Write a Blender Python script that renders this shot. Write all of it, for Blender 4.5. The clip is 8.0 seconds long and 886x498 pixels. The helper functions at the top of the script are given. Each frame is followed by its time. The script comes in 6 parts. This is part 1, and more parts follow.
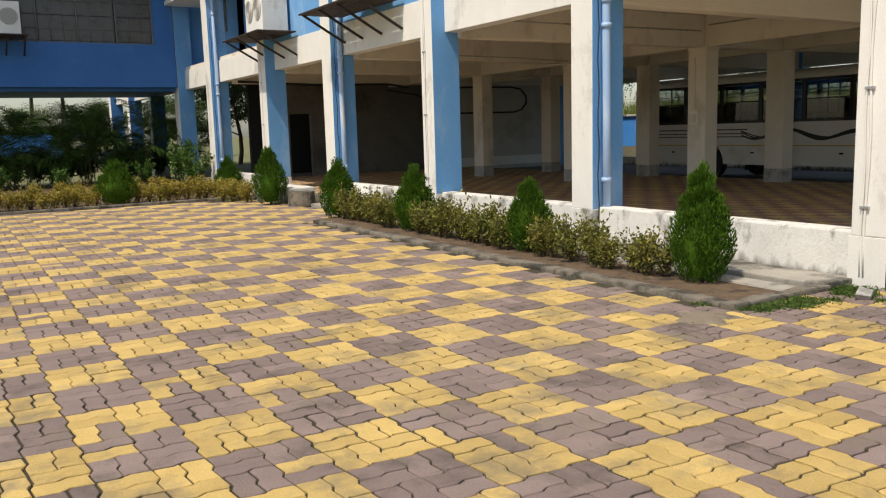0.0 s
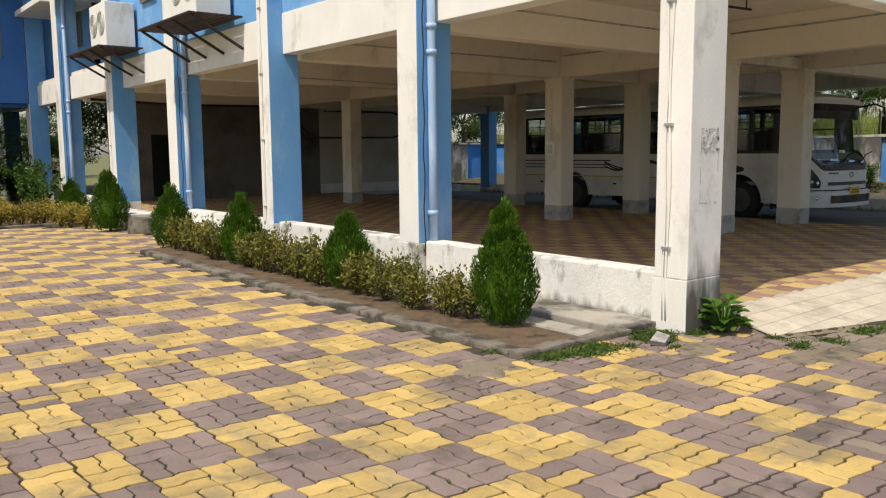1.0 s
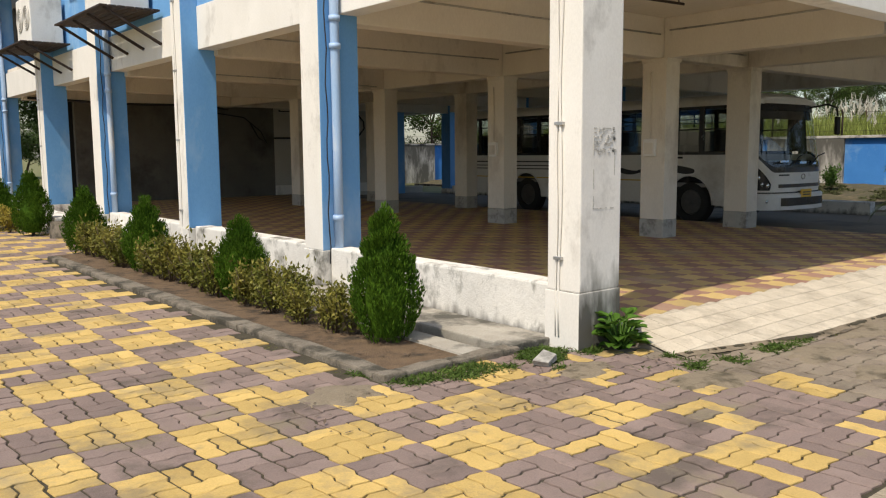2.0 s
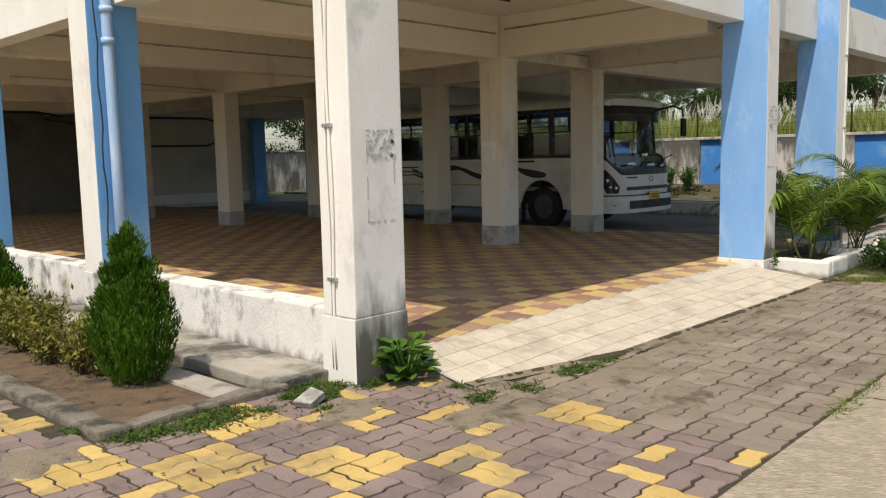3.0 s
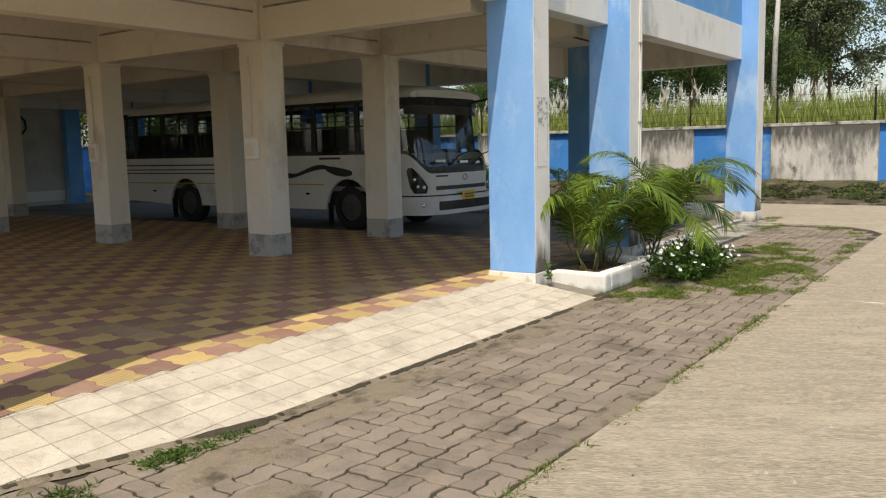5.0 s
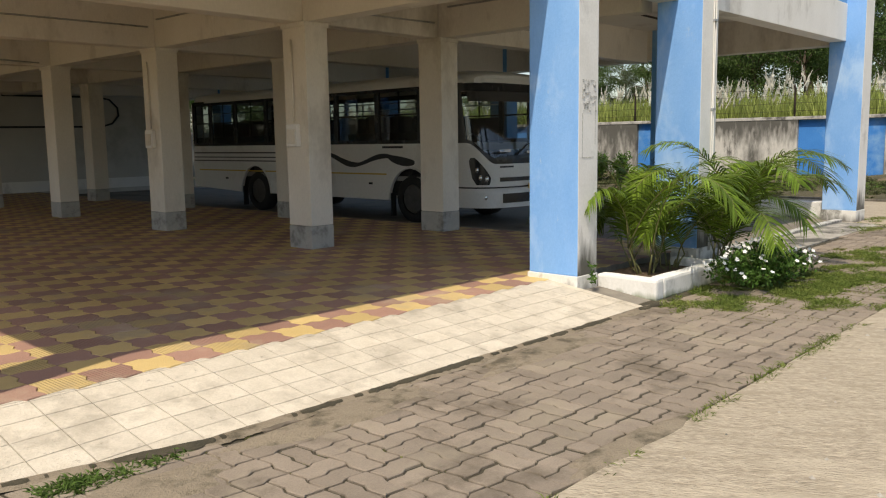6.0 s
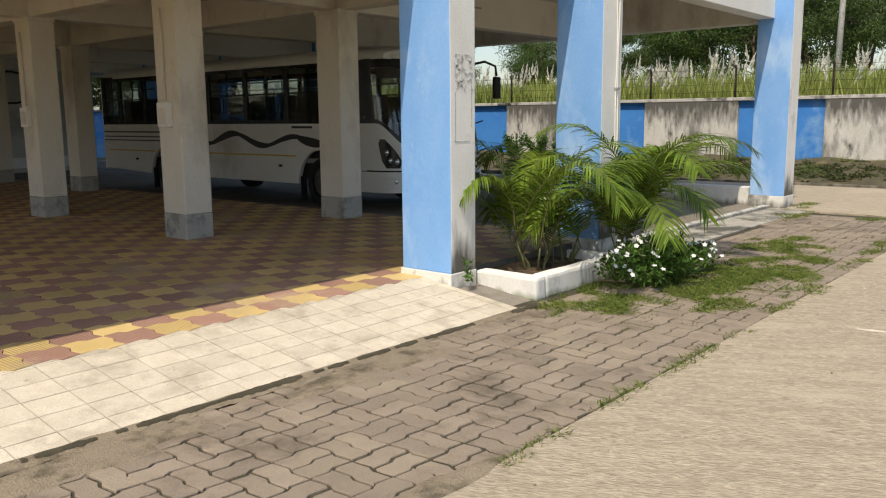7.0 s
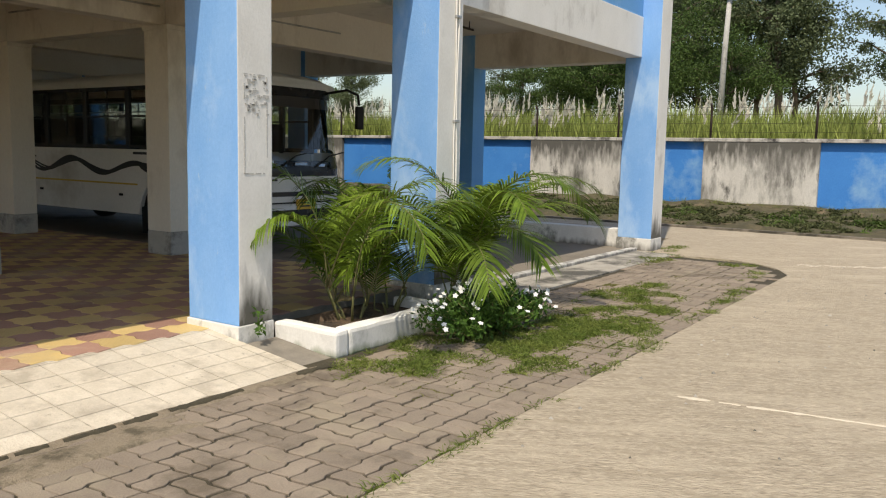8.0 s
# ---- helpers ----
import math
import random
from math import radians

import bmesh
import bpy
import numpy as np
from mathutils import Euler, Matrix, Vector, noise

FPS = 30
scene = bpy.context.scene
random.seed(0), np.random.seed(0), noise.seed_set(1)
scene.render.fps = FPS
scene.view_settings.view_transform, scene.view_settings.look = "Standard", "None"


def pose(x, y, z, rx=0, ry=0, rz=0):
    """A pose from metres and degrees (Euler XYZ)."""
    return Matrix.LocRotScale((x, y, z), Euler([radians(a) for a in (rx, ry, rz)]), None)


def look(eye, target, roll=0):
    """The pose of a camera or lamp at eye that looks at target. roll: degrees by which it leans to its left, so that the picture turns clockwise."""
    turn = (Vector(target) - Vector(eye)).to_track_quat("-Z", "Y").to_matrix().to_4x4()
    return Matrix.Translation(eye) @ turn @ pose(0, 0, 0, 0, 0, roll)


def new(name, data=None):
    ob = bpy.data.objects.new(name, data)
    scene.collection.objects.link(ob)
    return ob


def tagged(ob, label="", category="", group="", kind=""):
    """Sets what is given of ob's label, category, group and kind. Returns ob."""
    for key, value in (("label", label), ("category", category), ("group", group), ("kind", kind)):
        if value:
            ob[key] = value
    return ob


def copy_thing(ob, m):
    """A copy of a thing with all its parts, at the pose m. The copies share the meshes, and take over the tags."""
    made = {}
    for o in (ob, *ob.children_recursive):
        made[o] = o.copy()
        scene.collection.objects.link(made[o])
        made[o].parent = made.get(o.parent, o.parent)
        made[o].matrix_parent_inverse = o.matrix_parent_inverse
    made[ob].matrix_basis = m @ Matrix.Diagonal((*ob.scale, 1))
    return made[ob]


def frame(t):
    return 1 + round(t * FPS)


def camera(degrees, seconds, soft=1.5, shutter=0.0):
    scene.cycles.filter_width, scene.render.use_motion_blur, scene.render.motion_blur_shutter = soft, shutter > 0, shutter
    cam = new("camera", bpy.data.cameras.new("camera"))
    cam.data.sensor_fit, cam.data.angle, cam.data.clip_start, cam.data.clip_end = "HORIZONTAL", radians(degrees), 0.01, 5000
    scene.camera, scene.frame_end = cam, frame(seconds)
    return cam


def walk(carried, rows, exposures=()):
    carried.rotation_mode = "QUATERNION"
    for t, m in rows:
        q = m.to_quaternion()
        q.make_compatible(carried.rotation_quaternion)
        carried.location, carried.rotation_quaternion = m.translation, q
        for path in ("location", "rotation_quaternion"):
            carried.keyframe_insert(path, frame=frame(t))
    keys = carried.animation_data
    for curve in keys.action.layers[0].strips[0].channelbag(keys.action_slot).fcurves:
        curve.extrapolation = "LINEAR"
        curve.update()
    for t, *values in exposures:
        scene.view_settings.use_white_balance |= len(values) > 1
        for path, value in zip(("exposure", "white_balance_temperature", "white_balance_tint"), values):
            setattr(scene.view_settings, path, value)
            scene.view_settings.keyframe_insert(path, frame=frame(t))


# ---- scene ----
cam = camera(57.0, 8.0, soft=1.15)
METRES, EYE, TILT, LEAN, TURN = 9.317, 1.5, 0.0, 0.0, -31.4
ROWS = [
    (0.0, 0.0, 0.0, 0.0, -0.24, -8.29, 1.63),
    (0.5, 0.0584, 0.0337, 0.0046, -5.36, -6.61, 0.82),
    (1.0, 0.1122, 0.0592, 0.0049, -6.84, -6.77, 0.48),
    (1.2, 0.1297, 0.0666, 0.0027, -6.57, -6.36, 0.48),
    (2.3, 0.2449, 0.1309, 0.0049, -9.91, -6.64, 0.51),
    (2.5, 0.2638, 0.1448, 0.0006, -12.05, -5.93, 0.66),
    (3.0, 0.3237, 0.1792, 0.0032, -15.66, -6.42, 1.24),
    (3.5, 0.377, 0.2047, 0.0051, -17.1, -7.4, 1.48),
    (4.0, 0.4322, 0.2359, 0.0057, -19.66, -6.71, 1.45),
    (4.5, 0.4919, 0.2552, 0.0042, -22.72, -6.68, 1.18),
    (4.7, 0.5169, 0.2635, 0.0057, -23.81, -6.59, 1.05),
    (5.8, 0.6351, 0.3207, 0.0039, -17.46, -8.31, 1.47),
    (6.0, 0.653, 0.3285, 0.0016, -15.9, -7.6, 0.86),
    (6.5, 0.7145, 0.3598, 0.0038, -16.78, -9.6, 0.86),
    (7.0, 0.7713, 0.3839, 0.0029, -18.28, -9.09, 0.53),
    (7.5, 0.8299, 0.4153, 0.0035, -22.0, -7.26, -0.54),
    (8.0, 0.8933, 0.4384, 0.0021, -24.23, -6.77, -1.22),
]
walk(cam, [(t, pose(0, 0, EYE, TILT, LEAN, TURN) @ pose(METRES * x, METRES * y, METRES * z, 90 + pitch, roll, yaw)) for t, x, y, z, yaw, pitch, roll in ROWS], [(0.0, 0.13, 6950, 10), (1.0, 0.21, 6950, 10), (4.0, 0.22, 6950, 10), (6.0, 0.33, 6950, 10), (8.0, 0.28, 6950, 10)])

# ---- light ----
SUN = Vector((-0.56, -0.17, 1.0)).normalized()
sun = new("sun", bpy.data.lights.new("sun", "SUN"))
sun.data.energy, sun.data.angle, sun.data.color = 3.5, radians(0.6), (1.0, 0.93, 0.82)
sun.matrix_world = look(SUN * 60, (0, 0, 0))
world = bpy.data.worlds.new("sky")
scene.world = world
world.use_nodes = True
wn = world.node_tree
sky = wn.nodes.new("ShaderNodeTexSky")
sky.sky_type, sky.sun_disc = "NISHITA", False
sky.sun_elevation = math.asin(SUN.z)
sky.sun_rotation = math.atan2(SUN.x, SUN.y)
sky.dust_density, sky.air_density = 1.6, 1.0
wn.links.new(sky.outputs[0], wn.nodes["Background"].inputs[0])
wn.nodes["Background"].inputs[1].default_value = 0.14

# ---- materials ----


def mat(name, c1, c2, scale=6.0, rough=0.8, bump=0.15, fine=90.0, stain=None, stain_amt=0.0, stretch=(1, 1, 1), metal=0.0, coord="pos", vary=0.0, spec=0.4, dust=None, damp=None, grain_mix=0.35, turn=None, ribs=None):
    """Two base colours mixed by noise at two scales, fine relief, and an optional blotchy stain."""
    m = bpy.data.materials.new(name)
    m.use_nodes = True
    t = m.node_tree
    n, l = t.nodes, t.links
    b = n["Principled BSDF"]
    if coord == "pos":
        src = n.new("ShaderNodeNewGeometry").outputs["Position"]
    else:
        src = n.new("ShaderNodeTexCoord").outputs["Object"]
    mp = n.new("ShaderNodeMapping")
    mp.inputs["Scale"].default_value = stretch
    if turn is not None:
        mp.vector_type = "TEXTURE"
        mp.inputs["Rotation"].default_value = (0, 0, turn)
    l.new(src, mp.inputs[0])

    def noi(s, det=4.0, ro=0.6):
        q = n.new("ShaderNodeTexNoise")
        q.inputs["Scale"].default_value, q.inputs["Detail"].default_value, q.inputs["Roughness"].default_value = s, det, ro
        l.new(mp.outputs[0], q.inputs["Vector"])
        return q.outputs[0]

    def ramp(x, a, z):
        r = n.new("ShaderNodeMapRange")
        r.inputs[1].default_value, r.inputs[2].default_value = a, z
        l.new(x, r.inputs[0])
        return r.outputs[0]

    def mix(f, a, z):
        q = n.new("ShaderNodeMix")
        q.data_type = "RGBA"
        for i, v in ((0, f), (6, a), (7, z)):
            if hasattr(v, "links"):
                l.new(v, q.inputs[i])
            else:
                q.inputs[i].default_value = v if i == 0 else (*v, 1)
        return q.outputs[2]

    big, small = noi(scale), noi(fine, 3.0, 0.7)
    col = mix(ramp(big, 0.3, 0.7), c1, c2)
    grain = mix(ramp(small, 0.25, 0.75), tuple(0.82 * v for v in c1), c2)
    col = mix(grain_mix, col, grain)
    if stain:
        col = mix(ramp(noi(scale * 0.45, 6.0, 0.68), 0.60 - 0.2 * stain_amt, 0.74 - 0.2 * stain_amt), col, stain)
    if dust:
        colour, s, lo, hi = dust
        col = mix(ramp(noi(s, 7.0, 0.7), lo, hi), col, colour)
    if damp:
        # rising damp: ragged streaks that reach up to a given height
        colour, z0, z1 = damp
        sx = n.new("ShaderNodeSeparateXYZ")
        l.new(src, sx.inputs[0])
        mr = n.new("ShaderNodeMapRange")
        mr.inputs[1].default_value, mr.inputs[2].default_value, mr.inputs[3].default_value, mr.inputs[4].default_value = z0, z1, 0.75, -0.25
        l.new(sx.outputs[2], mr.inputs[0])
        mp2 = n.new("ShaderNodeMapping")
        mp2.inputs["Scale"].default_value = (6, 6, 1.6)
        l.new(src, mp2.inputs[0])
        st = n.new("ShaderNodeTexNoise")
        st.inputs["Scale"].default_value, st.inputs["Detail"].default_value = 1.6, 6.0
        l.new(mp2.outputs[0], st.inputs["Vector"])
        ad = n.new("ShaderNodeMath")
        l.new(mr.outputs[0], ad.inputs[0])
        l.new(st.outputs[0], ad.inputs[1])
        col = mix(ramp(ad.outputs[0], 0.62, 1.05), col, colour)
    if vary:
        hs = n.new("ShaderNodeHueSaturation")
        rnd = n.new("ShaderNodeObjectInfo").outputs["Random"] if vary < 0 else n.new("ShaderNodeNewGeometry").outputs["Random Per Island"]
        v = abs(vary)
        r = n.new("ShaderNodeMapRange")
        r.inputs[3].default_value, r.inputs[4].default_value = 1 - v, 1 + v
        l.new(rnd, r.inputs[0])
        l.new(r.outputs[0], hs.inputs["Value"])
        l.new(col, hs.inputs["Color"])
        col = hs.outputs[0]
    l.new(col, b.inputs["Base Color"])
    rr = n.new("ShaderNodeMapRange")
    rr.inputs[3].default_value, rr.inputs[4].default_value = max(0.03, rough - 0.1), min(1, rough + 0.1)
    l.new(big, rr.inputs[0])
    l.new(rr.outputs[0], b.inputs["Roughness"])
    b.inputs["Metallic"].default_value = metal
    b.inputs["Specular IOR Level"].default_value = spec
    if bump:
        bp = n.new("ShaderNodeBump")
        bp.inputs["Strength"].default_value, bp.inputs["Distance"].default_value = bump, 0.02
        high = small
        if ribs:
            # fine ribs across each piece, one way or the other
            waves = []
            for way in ("X", "Y"):
                q = n.new("ShaderNodeTexWave")
                q.bands_direction = way
                q.inputs["Scale"].default_value, q.inputs["Distortion"].default_value, q.inputs["Detail"].default_value = ribs, 1.2, 1.0
                l.new(src, q.inputs["Vector"])
                waves.append(q.outputs["Fac"])
            pick = ramp(n.new("ShaderNodeNewGeometry").outputs["Random Per Island"], 0.495, 0.505)
            mf = n.new("ShaderNodeMix")
            l.new(pick, mf.inputs[0])
            l.new(waves[0], mf.inputs[2])
            l.new(waves[1], mf.inputs[3])
            ad2 = n.new("ShaderNodeMath")
            ad2.operation = "MULTIPLY_ADD"
            ad2.inputs[1].default_value = 0.5
            l.new(mf.outputs[0], ad2.inputs[0])
            l.new(small, ad2.inputs[2])
            high = ad2.outputs[0]
        l.new(high, bp.inputs["Height"])
        l.new(bp.outputs[0], b.inputs["Normal"])
    return m


def leaf_mat(name, c1, c2, vary=0.3, gloss=0.45, trans=0.25):
    """Leaves: colour from leaf to leaf, with some light let through."""
    m = mat(name, c1, c2, 3.0, gloss, 0.0, 30, vary=vary, spec=0.15)
    t = m.node_tree
    b = t.nodes["Principled BSDF"]
    tr = t.nodes.new("ShaderNodeBsdfTranslucent")
    ms = t.nodes.new("ShaderNodeMixShader")
    src = b.inputs["Base Color"].links[0].from_socket
    t.links.new(src, tr.inputs[0])
    ms.inputs[0].default_value = trans
    t.links.new(b.outputs[0], ms.inputs[1])
    t.links.new(tr.outputs[0], ms.inputs[2])
    t.links.new(ms.outputs[0], t.nodes["Material Output"].inputs[0])
    return m


WHITE = mat("white_limewash", (0.76, 0.735, 0.675), (0.86, 0.835, 0.78), 2.5, 0.9, 0.08, 60, (0.50, 0.47, 0.42), 0.2, (1, 1, 0.6))
WHITE_OLD = mat("mouldy_white_plaster", (0.68, 0.66, 0.61), (0.82, 0.805, 0.755), 6.0, 0.92, 0.4, 45, (0.20, 0.195, 0.17), 0.45, (1, 1, 0.7), damp=((0.19, 0.18, 0.16), -0.05, 0.22))
WHITE_G = mat("damp_corner_plaster", (0.74, 0.715, 0.66), (0.86, 0.84, 0.79), 3.0, 0.92, 0.14, 45, (0.50, 0.48, 0.44), 0.15, (1, 1, 0.7), damp=((0.13, 0.124, 0.105), 0.08, 0.95))
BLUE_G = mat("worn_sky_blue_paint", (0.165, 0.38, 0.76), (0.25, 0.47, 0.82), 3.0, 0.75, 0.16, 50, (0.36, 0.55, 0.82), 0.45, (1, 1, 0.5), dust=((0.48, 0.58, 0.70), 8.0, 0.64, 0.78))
WHITE_IN = mat("dull_white_interior_paint", (0.71, 0.65, 0.555), (0.80, 0.745, 0.645), 1.5, 0.88, 0.12, 40, (0.48, 0.42, 0.34), 0.25, (1, 1, 0.5))
GREY_BASE = mat("bare_grey_cement", (0.38, 0.37, 0.335), (0.50, 0.48, 0.435), 9, 0.9, 0.4, 60, (0.22, 0.21, 0.19), 0.45)
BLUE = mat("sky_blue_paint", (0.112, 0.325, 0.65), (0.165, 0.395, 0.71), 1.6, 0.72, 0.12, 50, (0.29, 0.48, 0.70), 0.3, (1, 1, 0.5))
BLUE_DEEP = mat("strong_blue_paint", (0.035, 0.195, 0.56), (0.06, 0.26, 0.65), 1.3, 0.7, 0.12, 40, (0.20, 0.38, 0.62), 0.3)
BLUE_PIPE = mat("pale_blue_plastic_pipe", (0.30, 0.47, 0.72), (0.45, 0.58, 0.76), 5, 0.45, 0.05, 60, (0.62, 0.66, 0.70), 0.4, (1, 1, 0.3))
CEMENT = mat("weathered_cement_apron", (0.30, 0.275, 0.23), (0.46, 0.43, 0.37), 3, 0.93, 0.5, 50, (0.09, 0.085, 0.07), 0.75)
KERB = mat("old_concrete_kerb", (0.15, 0.128, 0.098), (0.29, 0.252, 0.198), 7, 0.95, 0.8, 60, (0.06, 0.054, 0.04), 0.75, grain_mix=0.5)
ROAD = mat("brushed_concrete_road", (0.17, 0.135, 0.09), (0.64, 0.545, 0.405), 17.0, 0.95, 1.0, 60, (0.33, 0.275, 0.195), 0.45, (2.6, 0.75, 1), dust=((0.50, 0.425, 0.315), 1.6, 0.52, 0.72), grain_mix=0.72, turn=radians(-62))
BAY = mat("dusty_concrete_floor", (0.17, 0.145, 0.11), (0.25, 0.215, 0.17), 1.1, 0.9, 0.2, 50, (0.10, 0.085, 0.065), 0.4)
SOIL = mat("dry_brown_soil", (0.10, 0.066, 0.04), (0.20, 0.135, 0.08), 7, 1.0, 0.9, 60, (0.05, 0.038, 0.026), 0.5)
JOINT = mat("mossy_joint_dirt", (0.035, 0.030, 0.018), (0.085, 0.072, 0.045), 9, 1.0, 0.6, 90)
EARTH = mat("grassy_earth", (0.10, 0.12, 0.04), (0.20, 0.19, 0.08), 0.8, 1.0, 0.6, 12, (0.22, 0.16, 0.09), 0.3)
PAVER_G = mat("mauve_grey_paver", (0.205, 0.15, 0.13), (0.31, 0.232, 0.20), 3.4, 0.92, 0.6, 90, (0.135, 0.106, 0.086), 0.4, vary=0.17, dust=((0.25, 0.208, 0.135), 1.3, 0.56, 0.70), grain_mix=0.5)
PAVER_Y = mat("yellow_paver", (0.50, 0.34, 0.105), (0.69, 0.485, 0.175), 3.6, 0.92, 0.6, 90, (0.32, 0.24, 0.12), 0.5, vary=0.15, dust=((0.29, 0.235, 0.14), 1.1, 0.55, 0.71), grain_mix=0.5)
PAVER_D = mat("dusty_grey_paver", (0.21, 0.168, 0.125), (0.32, 0.262, 0.20), 3.4, 0.94, 0.6, 90, (0.14, 0.112, 0.08), 0.4, vary=0.12, dust=((0.29, 0.243, 0.175), 1.4, 0.52, 0.66), grain_mix=0.5)
TILE_M = mat("maroon_floor_tile", (0.31, 0.175, 0.13), (0.40, 0.235, 0.175), 2.2, 0.6, 0.5, 80, (0.42, 0.31, 0.215), 0.35, vary=0.16, ribs=14.0)
TILE_Y = mat("ochre_floor_tile", (0.50, 0.36, 0.145), (0.63, 0.46, 0.20), 2.2, 0.6, 0.5, 80, (0.42, 0.32, 0.185), 0.35, vary=0.16, ribs=14.0)
RAMP = mat("cream_ramp_tile", (0.52, 0.455, 0.35), (0.70, 0.625, 0.505), 7.0, 0.9, 0.6, 70, (0.44, 0.385, 0.30), 0.5, vary=0.06, dust=((0.25, 0.22, 0.17), 11.0, 0.62, 0.74), grain_mix=0.45)
GROUT = mat("grey_grout", (0.16, 0.142, 0.115), (0.28, 0.25, 0.205), 8, 0.95, 0.2)
IRON = mat("rusty_dark_iron", (0.035, 0.028, 0.024), (0.075, 0.05, 0.038), 12, 0.7, 0.2, 80, metal=0.3)
BLACK = mat("black_rubber", (0.012, 0.012, 0.013), (0.028, 0.027, 0.026), 9, 0.75, 0.15, 70)
CABLE = mat("black_cable", (0.015, 0.015, 0.016), (0.03, 0.03, 0.03), 9, 0.55, 0.0)
STEEL = mat("galvanised_steel", (0.42, 0.42, 0.41), (0.55, 0.55, 0.54), 12, 0.42, 0.08, 60, metal=0.7)
AC_WHITE = mat("white_limewash", (0.76, 0.735, 0.675), (0.86, 0.835, 0.78), 2.5, 0.9, 0.08, 60, (0.50, 0.47, 0.42), 0.2, (1, 1, 0.6))
WALL_B = mat("soiled_back_wall_paint", (0.50, 0.475, 0.415), (0.60, 0.57, 0.505), 1.2, 0.9, 0.12, 40, (0.40, 0.375, 0.32), 0.3)
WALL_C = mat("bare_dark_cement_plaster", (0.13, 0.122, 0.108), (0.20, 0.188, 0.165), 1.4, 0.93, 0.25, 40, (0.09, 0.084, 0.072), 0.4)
# wing blue, darkened so the colour itself carries the wing's shade
WING_SHADED = mat("dark_blue_wing_paint", (0.033, 0.14, 0.40), (0.046, 0.18, 0.48), 1.3, 0.7, 0.12, 40, (0.07, 0.20, 0.44), 0.25)
# near-black that paints the shade seen through the doorway
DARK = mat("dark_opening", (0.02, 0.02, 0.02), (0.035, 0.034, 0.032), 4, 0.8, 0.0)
PAPER_GLUE = mat("old_paste_marks", (0.36, 0.35, 0.32), (0.60, 0.585, 0.545), 30, 0.95, 0.3, 140)

# ---- helpers of the scene ----


def obj(name, bm, material, parent=None, label=""):
    me = bpy.data.meshes.new(name)
    bm.to_mesh(me)
    bm.free()
    for q in material if isinstance(material, (list, tuple)) else [material]:
        me.materials.append(q)
    ob = new(name, me)
    if parent is not None:
        ob.parent = parent
    return tagged(ob, label)


def part(name, bm, material, parent, label=""):
    return obj(name, bm, material, parent, label)


def empty(name, loc=(0, 0, 0), rz=0.0):
    ob = new(name)
    ob.empty_display_size = 0.1
    ob.matrix_world = pose(*loc, 0, 0, rz)
    return ob


def box(bm, x0, x1, y0, y1, z0, z1, bev=0.0, mi=0, m=None):
    """A box in bm with its edges rounded by bev."""
    r = bmesh.ops.create_cube(bm, size=1.0)
    vs = r["verts"]
    for v in vs:
        v.co = Vector(((x0 + x1) / 2 + v.co.x * (x1 - x0), (y0 + y1) / 2 + v.co.y * (y1 - y0), (z0 + z1) / 2 + v.co.z * (z1 - z0)))
    es = list({e for v in vs for e in v.link_edges})
    fs = list({f for v in vs for f in v.link_faces})
    if bev > 0:
        out = bmesh.ops.bevel(bm, geom=es, offset=bev, segments=2, affect="EDGES", profile=0.6)
        fs = [f for f in set(out["faces"]) | set(f for f in fs if f.is_valid)]
        vs = list({v for f in fs for v in f.verts})
    for f in fs:
        f.material_index = mi
    if m is not None:
        bmesh.ops.transform(bm, matrix=m, verts=vs)
    return fs


def tube(bm, pts, r, seg=8, mi=0, r_end=None, cap=True):
    """A round tube along pts."""
    pts = [Vector(p) for p in pts]
    rings = []
    for i, p in enumerate(pts):
        d = (pts[min(i + 1, len(pts) - 1)] - pts[max(i - 1, 0)]).normalized()
        a = d.orthogonal().normalized() if i == 0 else (rings_a - d * rings_a.dot(d)).normalized()
        rings_a = a
        c = d.cross(a)
        rr = r if r_end is None else r + (r_end - r) * i / max(1, len(pts) - 1)
        rings.append([bm.verts.new(p + (a * math.cos(k * 2 * math.pi / seg) + c * math.sin(k * 2 * math.pi / seg)) * rr) for k in range(seg)])
    for u, w in zip(rings, rings[1:]):
        for k in range(seg):
            f = bm.faces.new((u[k], u[(k + 1) % seg], w[(k + 1) % seg], w[k]))
            f.material_index, f.smooth = mi, True
    if cap and seg > 2:
        for ring in (rings[0][::-1], rings[-1]):
            bm.faces.new(ring).material_index = mi


def sheet(bm, pts, mi=0):
    f = bm.faces.new([bm.verts.new(p) for p in pts])
    f.material_index = mi
    return f


def slab(name, x0, x1, y0, y1, z0, z1, material, label="", category="", bev=0.0, parent=None, kind="structure"):
    bm = bmesh.new()
    box(bm, x0, x1, y0, y1, z0, z1, bev)
    ob = obj(name, bm, material, parent, label)
    return tagged(ob, "", category, "", kind) if parent is None else ob


# ---- ground ----
bm = bmesh.new()
N = 60
for i in range(N):
    a0, a1 = 2 * math.pi * i / N, 2 * math.pi * (i + 1) / N
    sheet(bm, [(10, 10, -0.045), (10 + 900 * math.cos(a0), 10 + 900 * math.sin(a0), -0.045), (10 + 900 * math.cos(a1), 10 + 900 * math.sin(a1), -0.045)])
bmesh.ops.remove_doubles(bm, verts=bm.verts, dist=0.001)
tagged(obj("ground", bm, EARTH), "grassy bare earth spreading to the horizon", "ground", kind="structure")

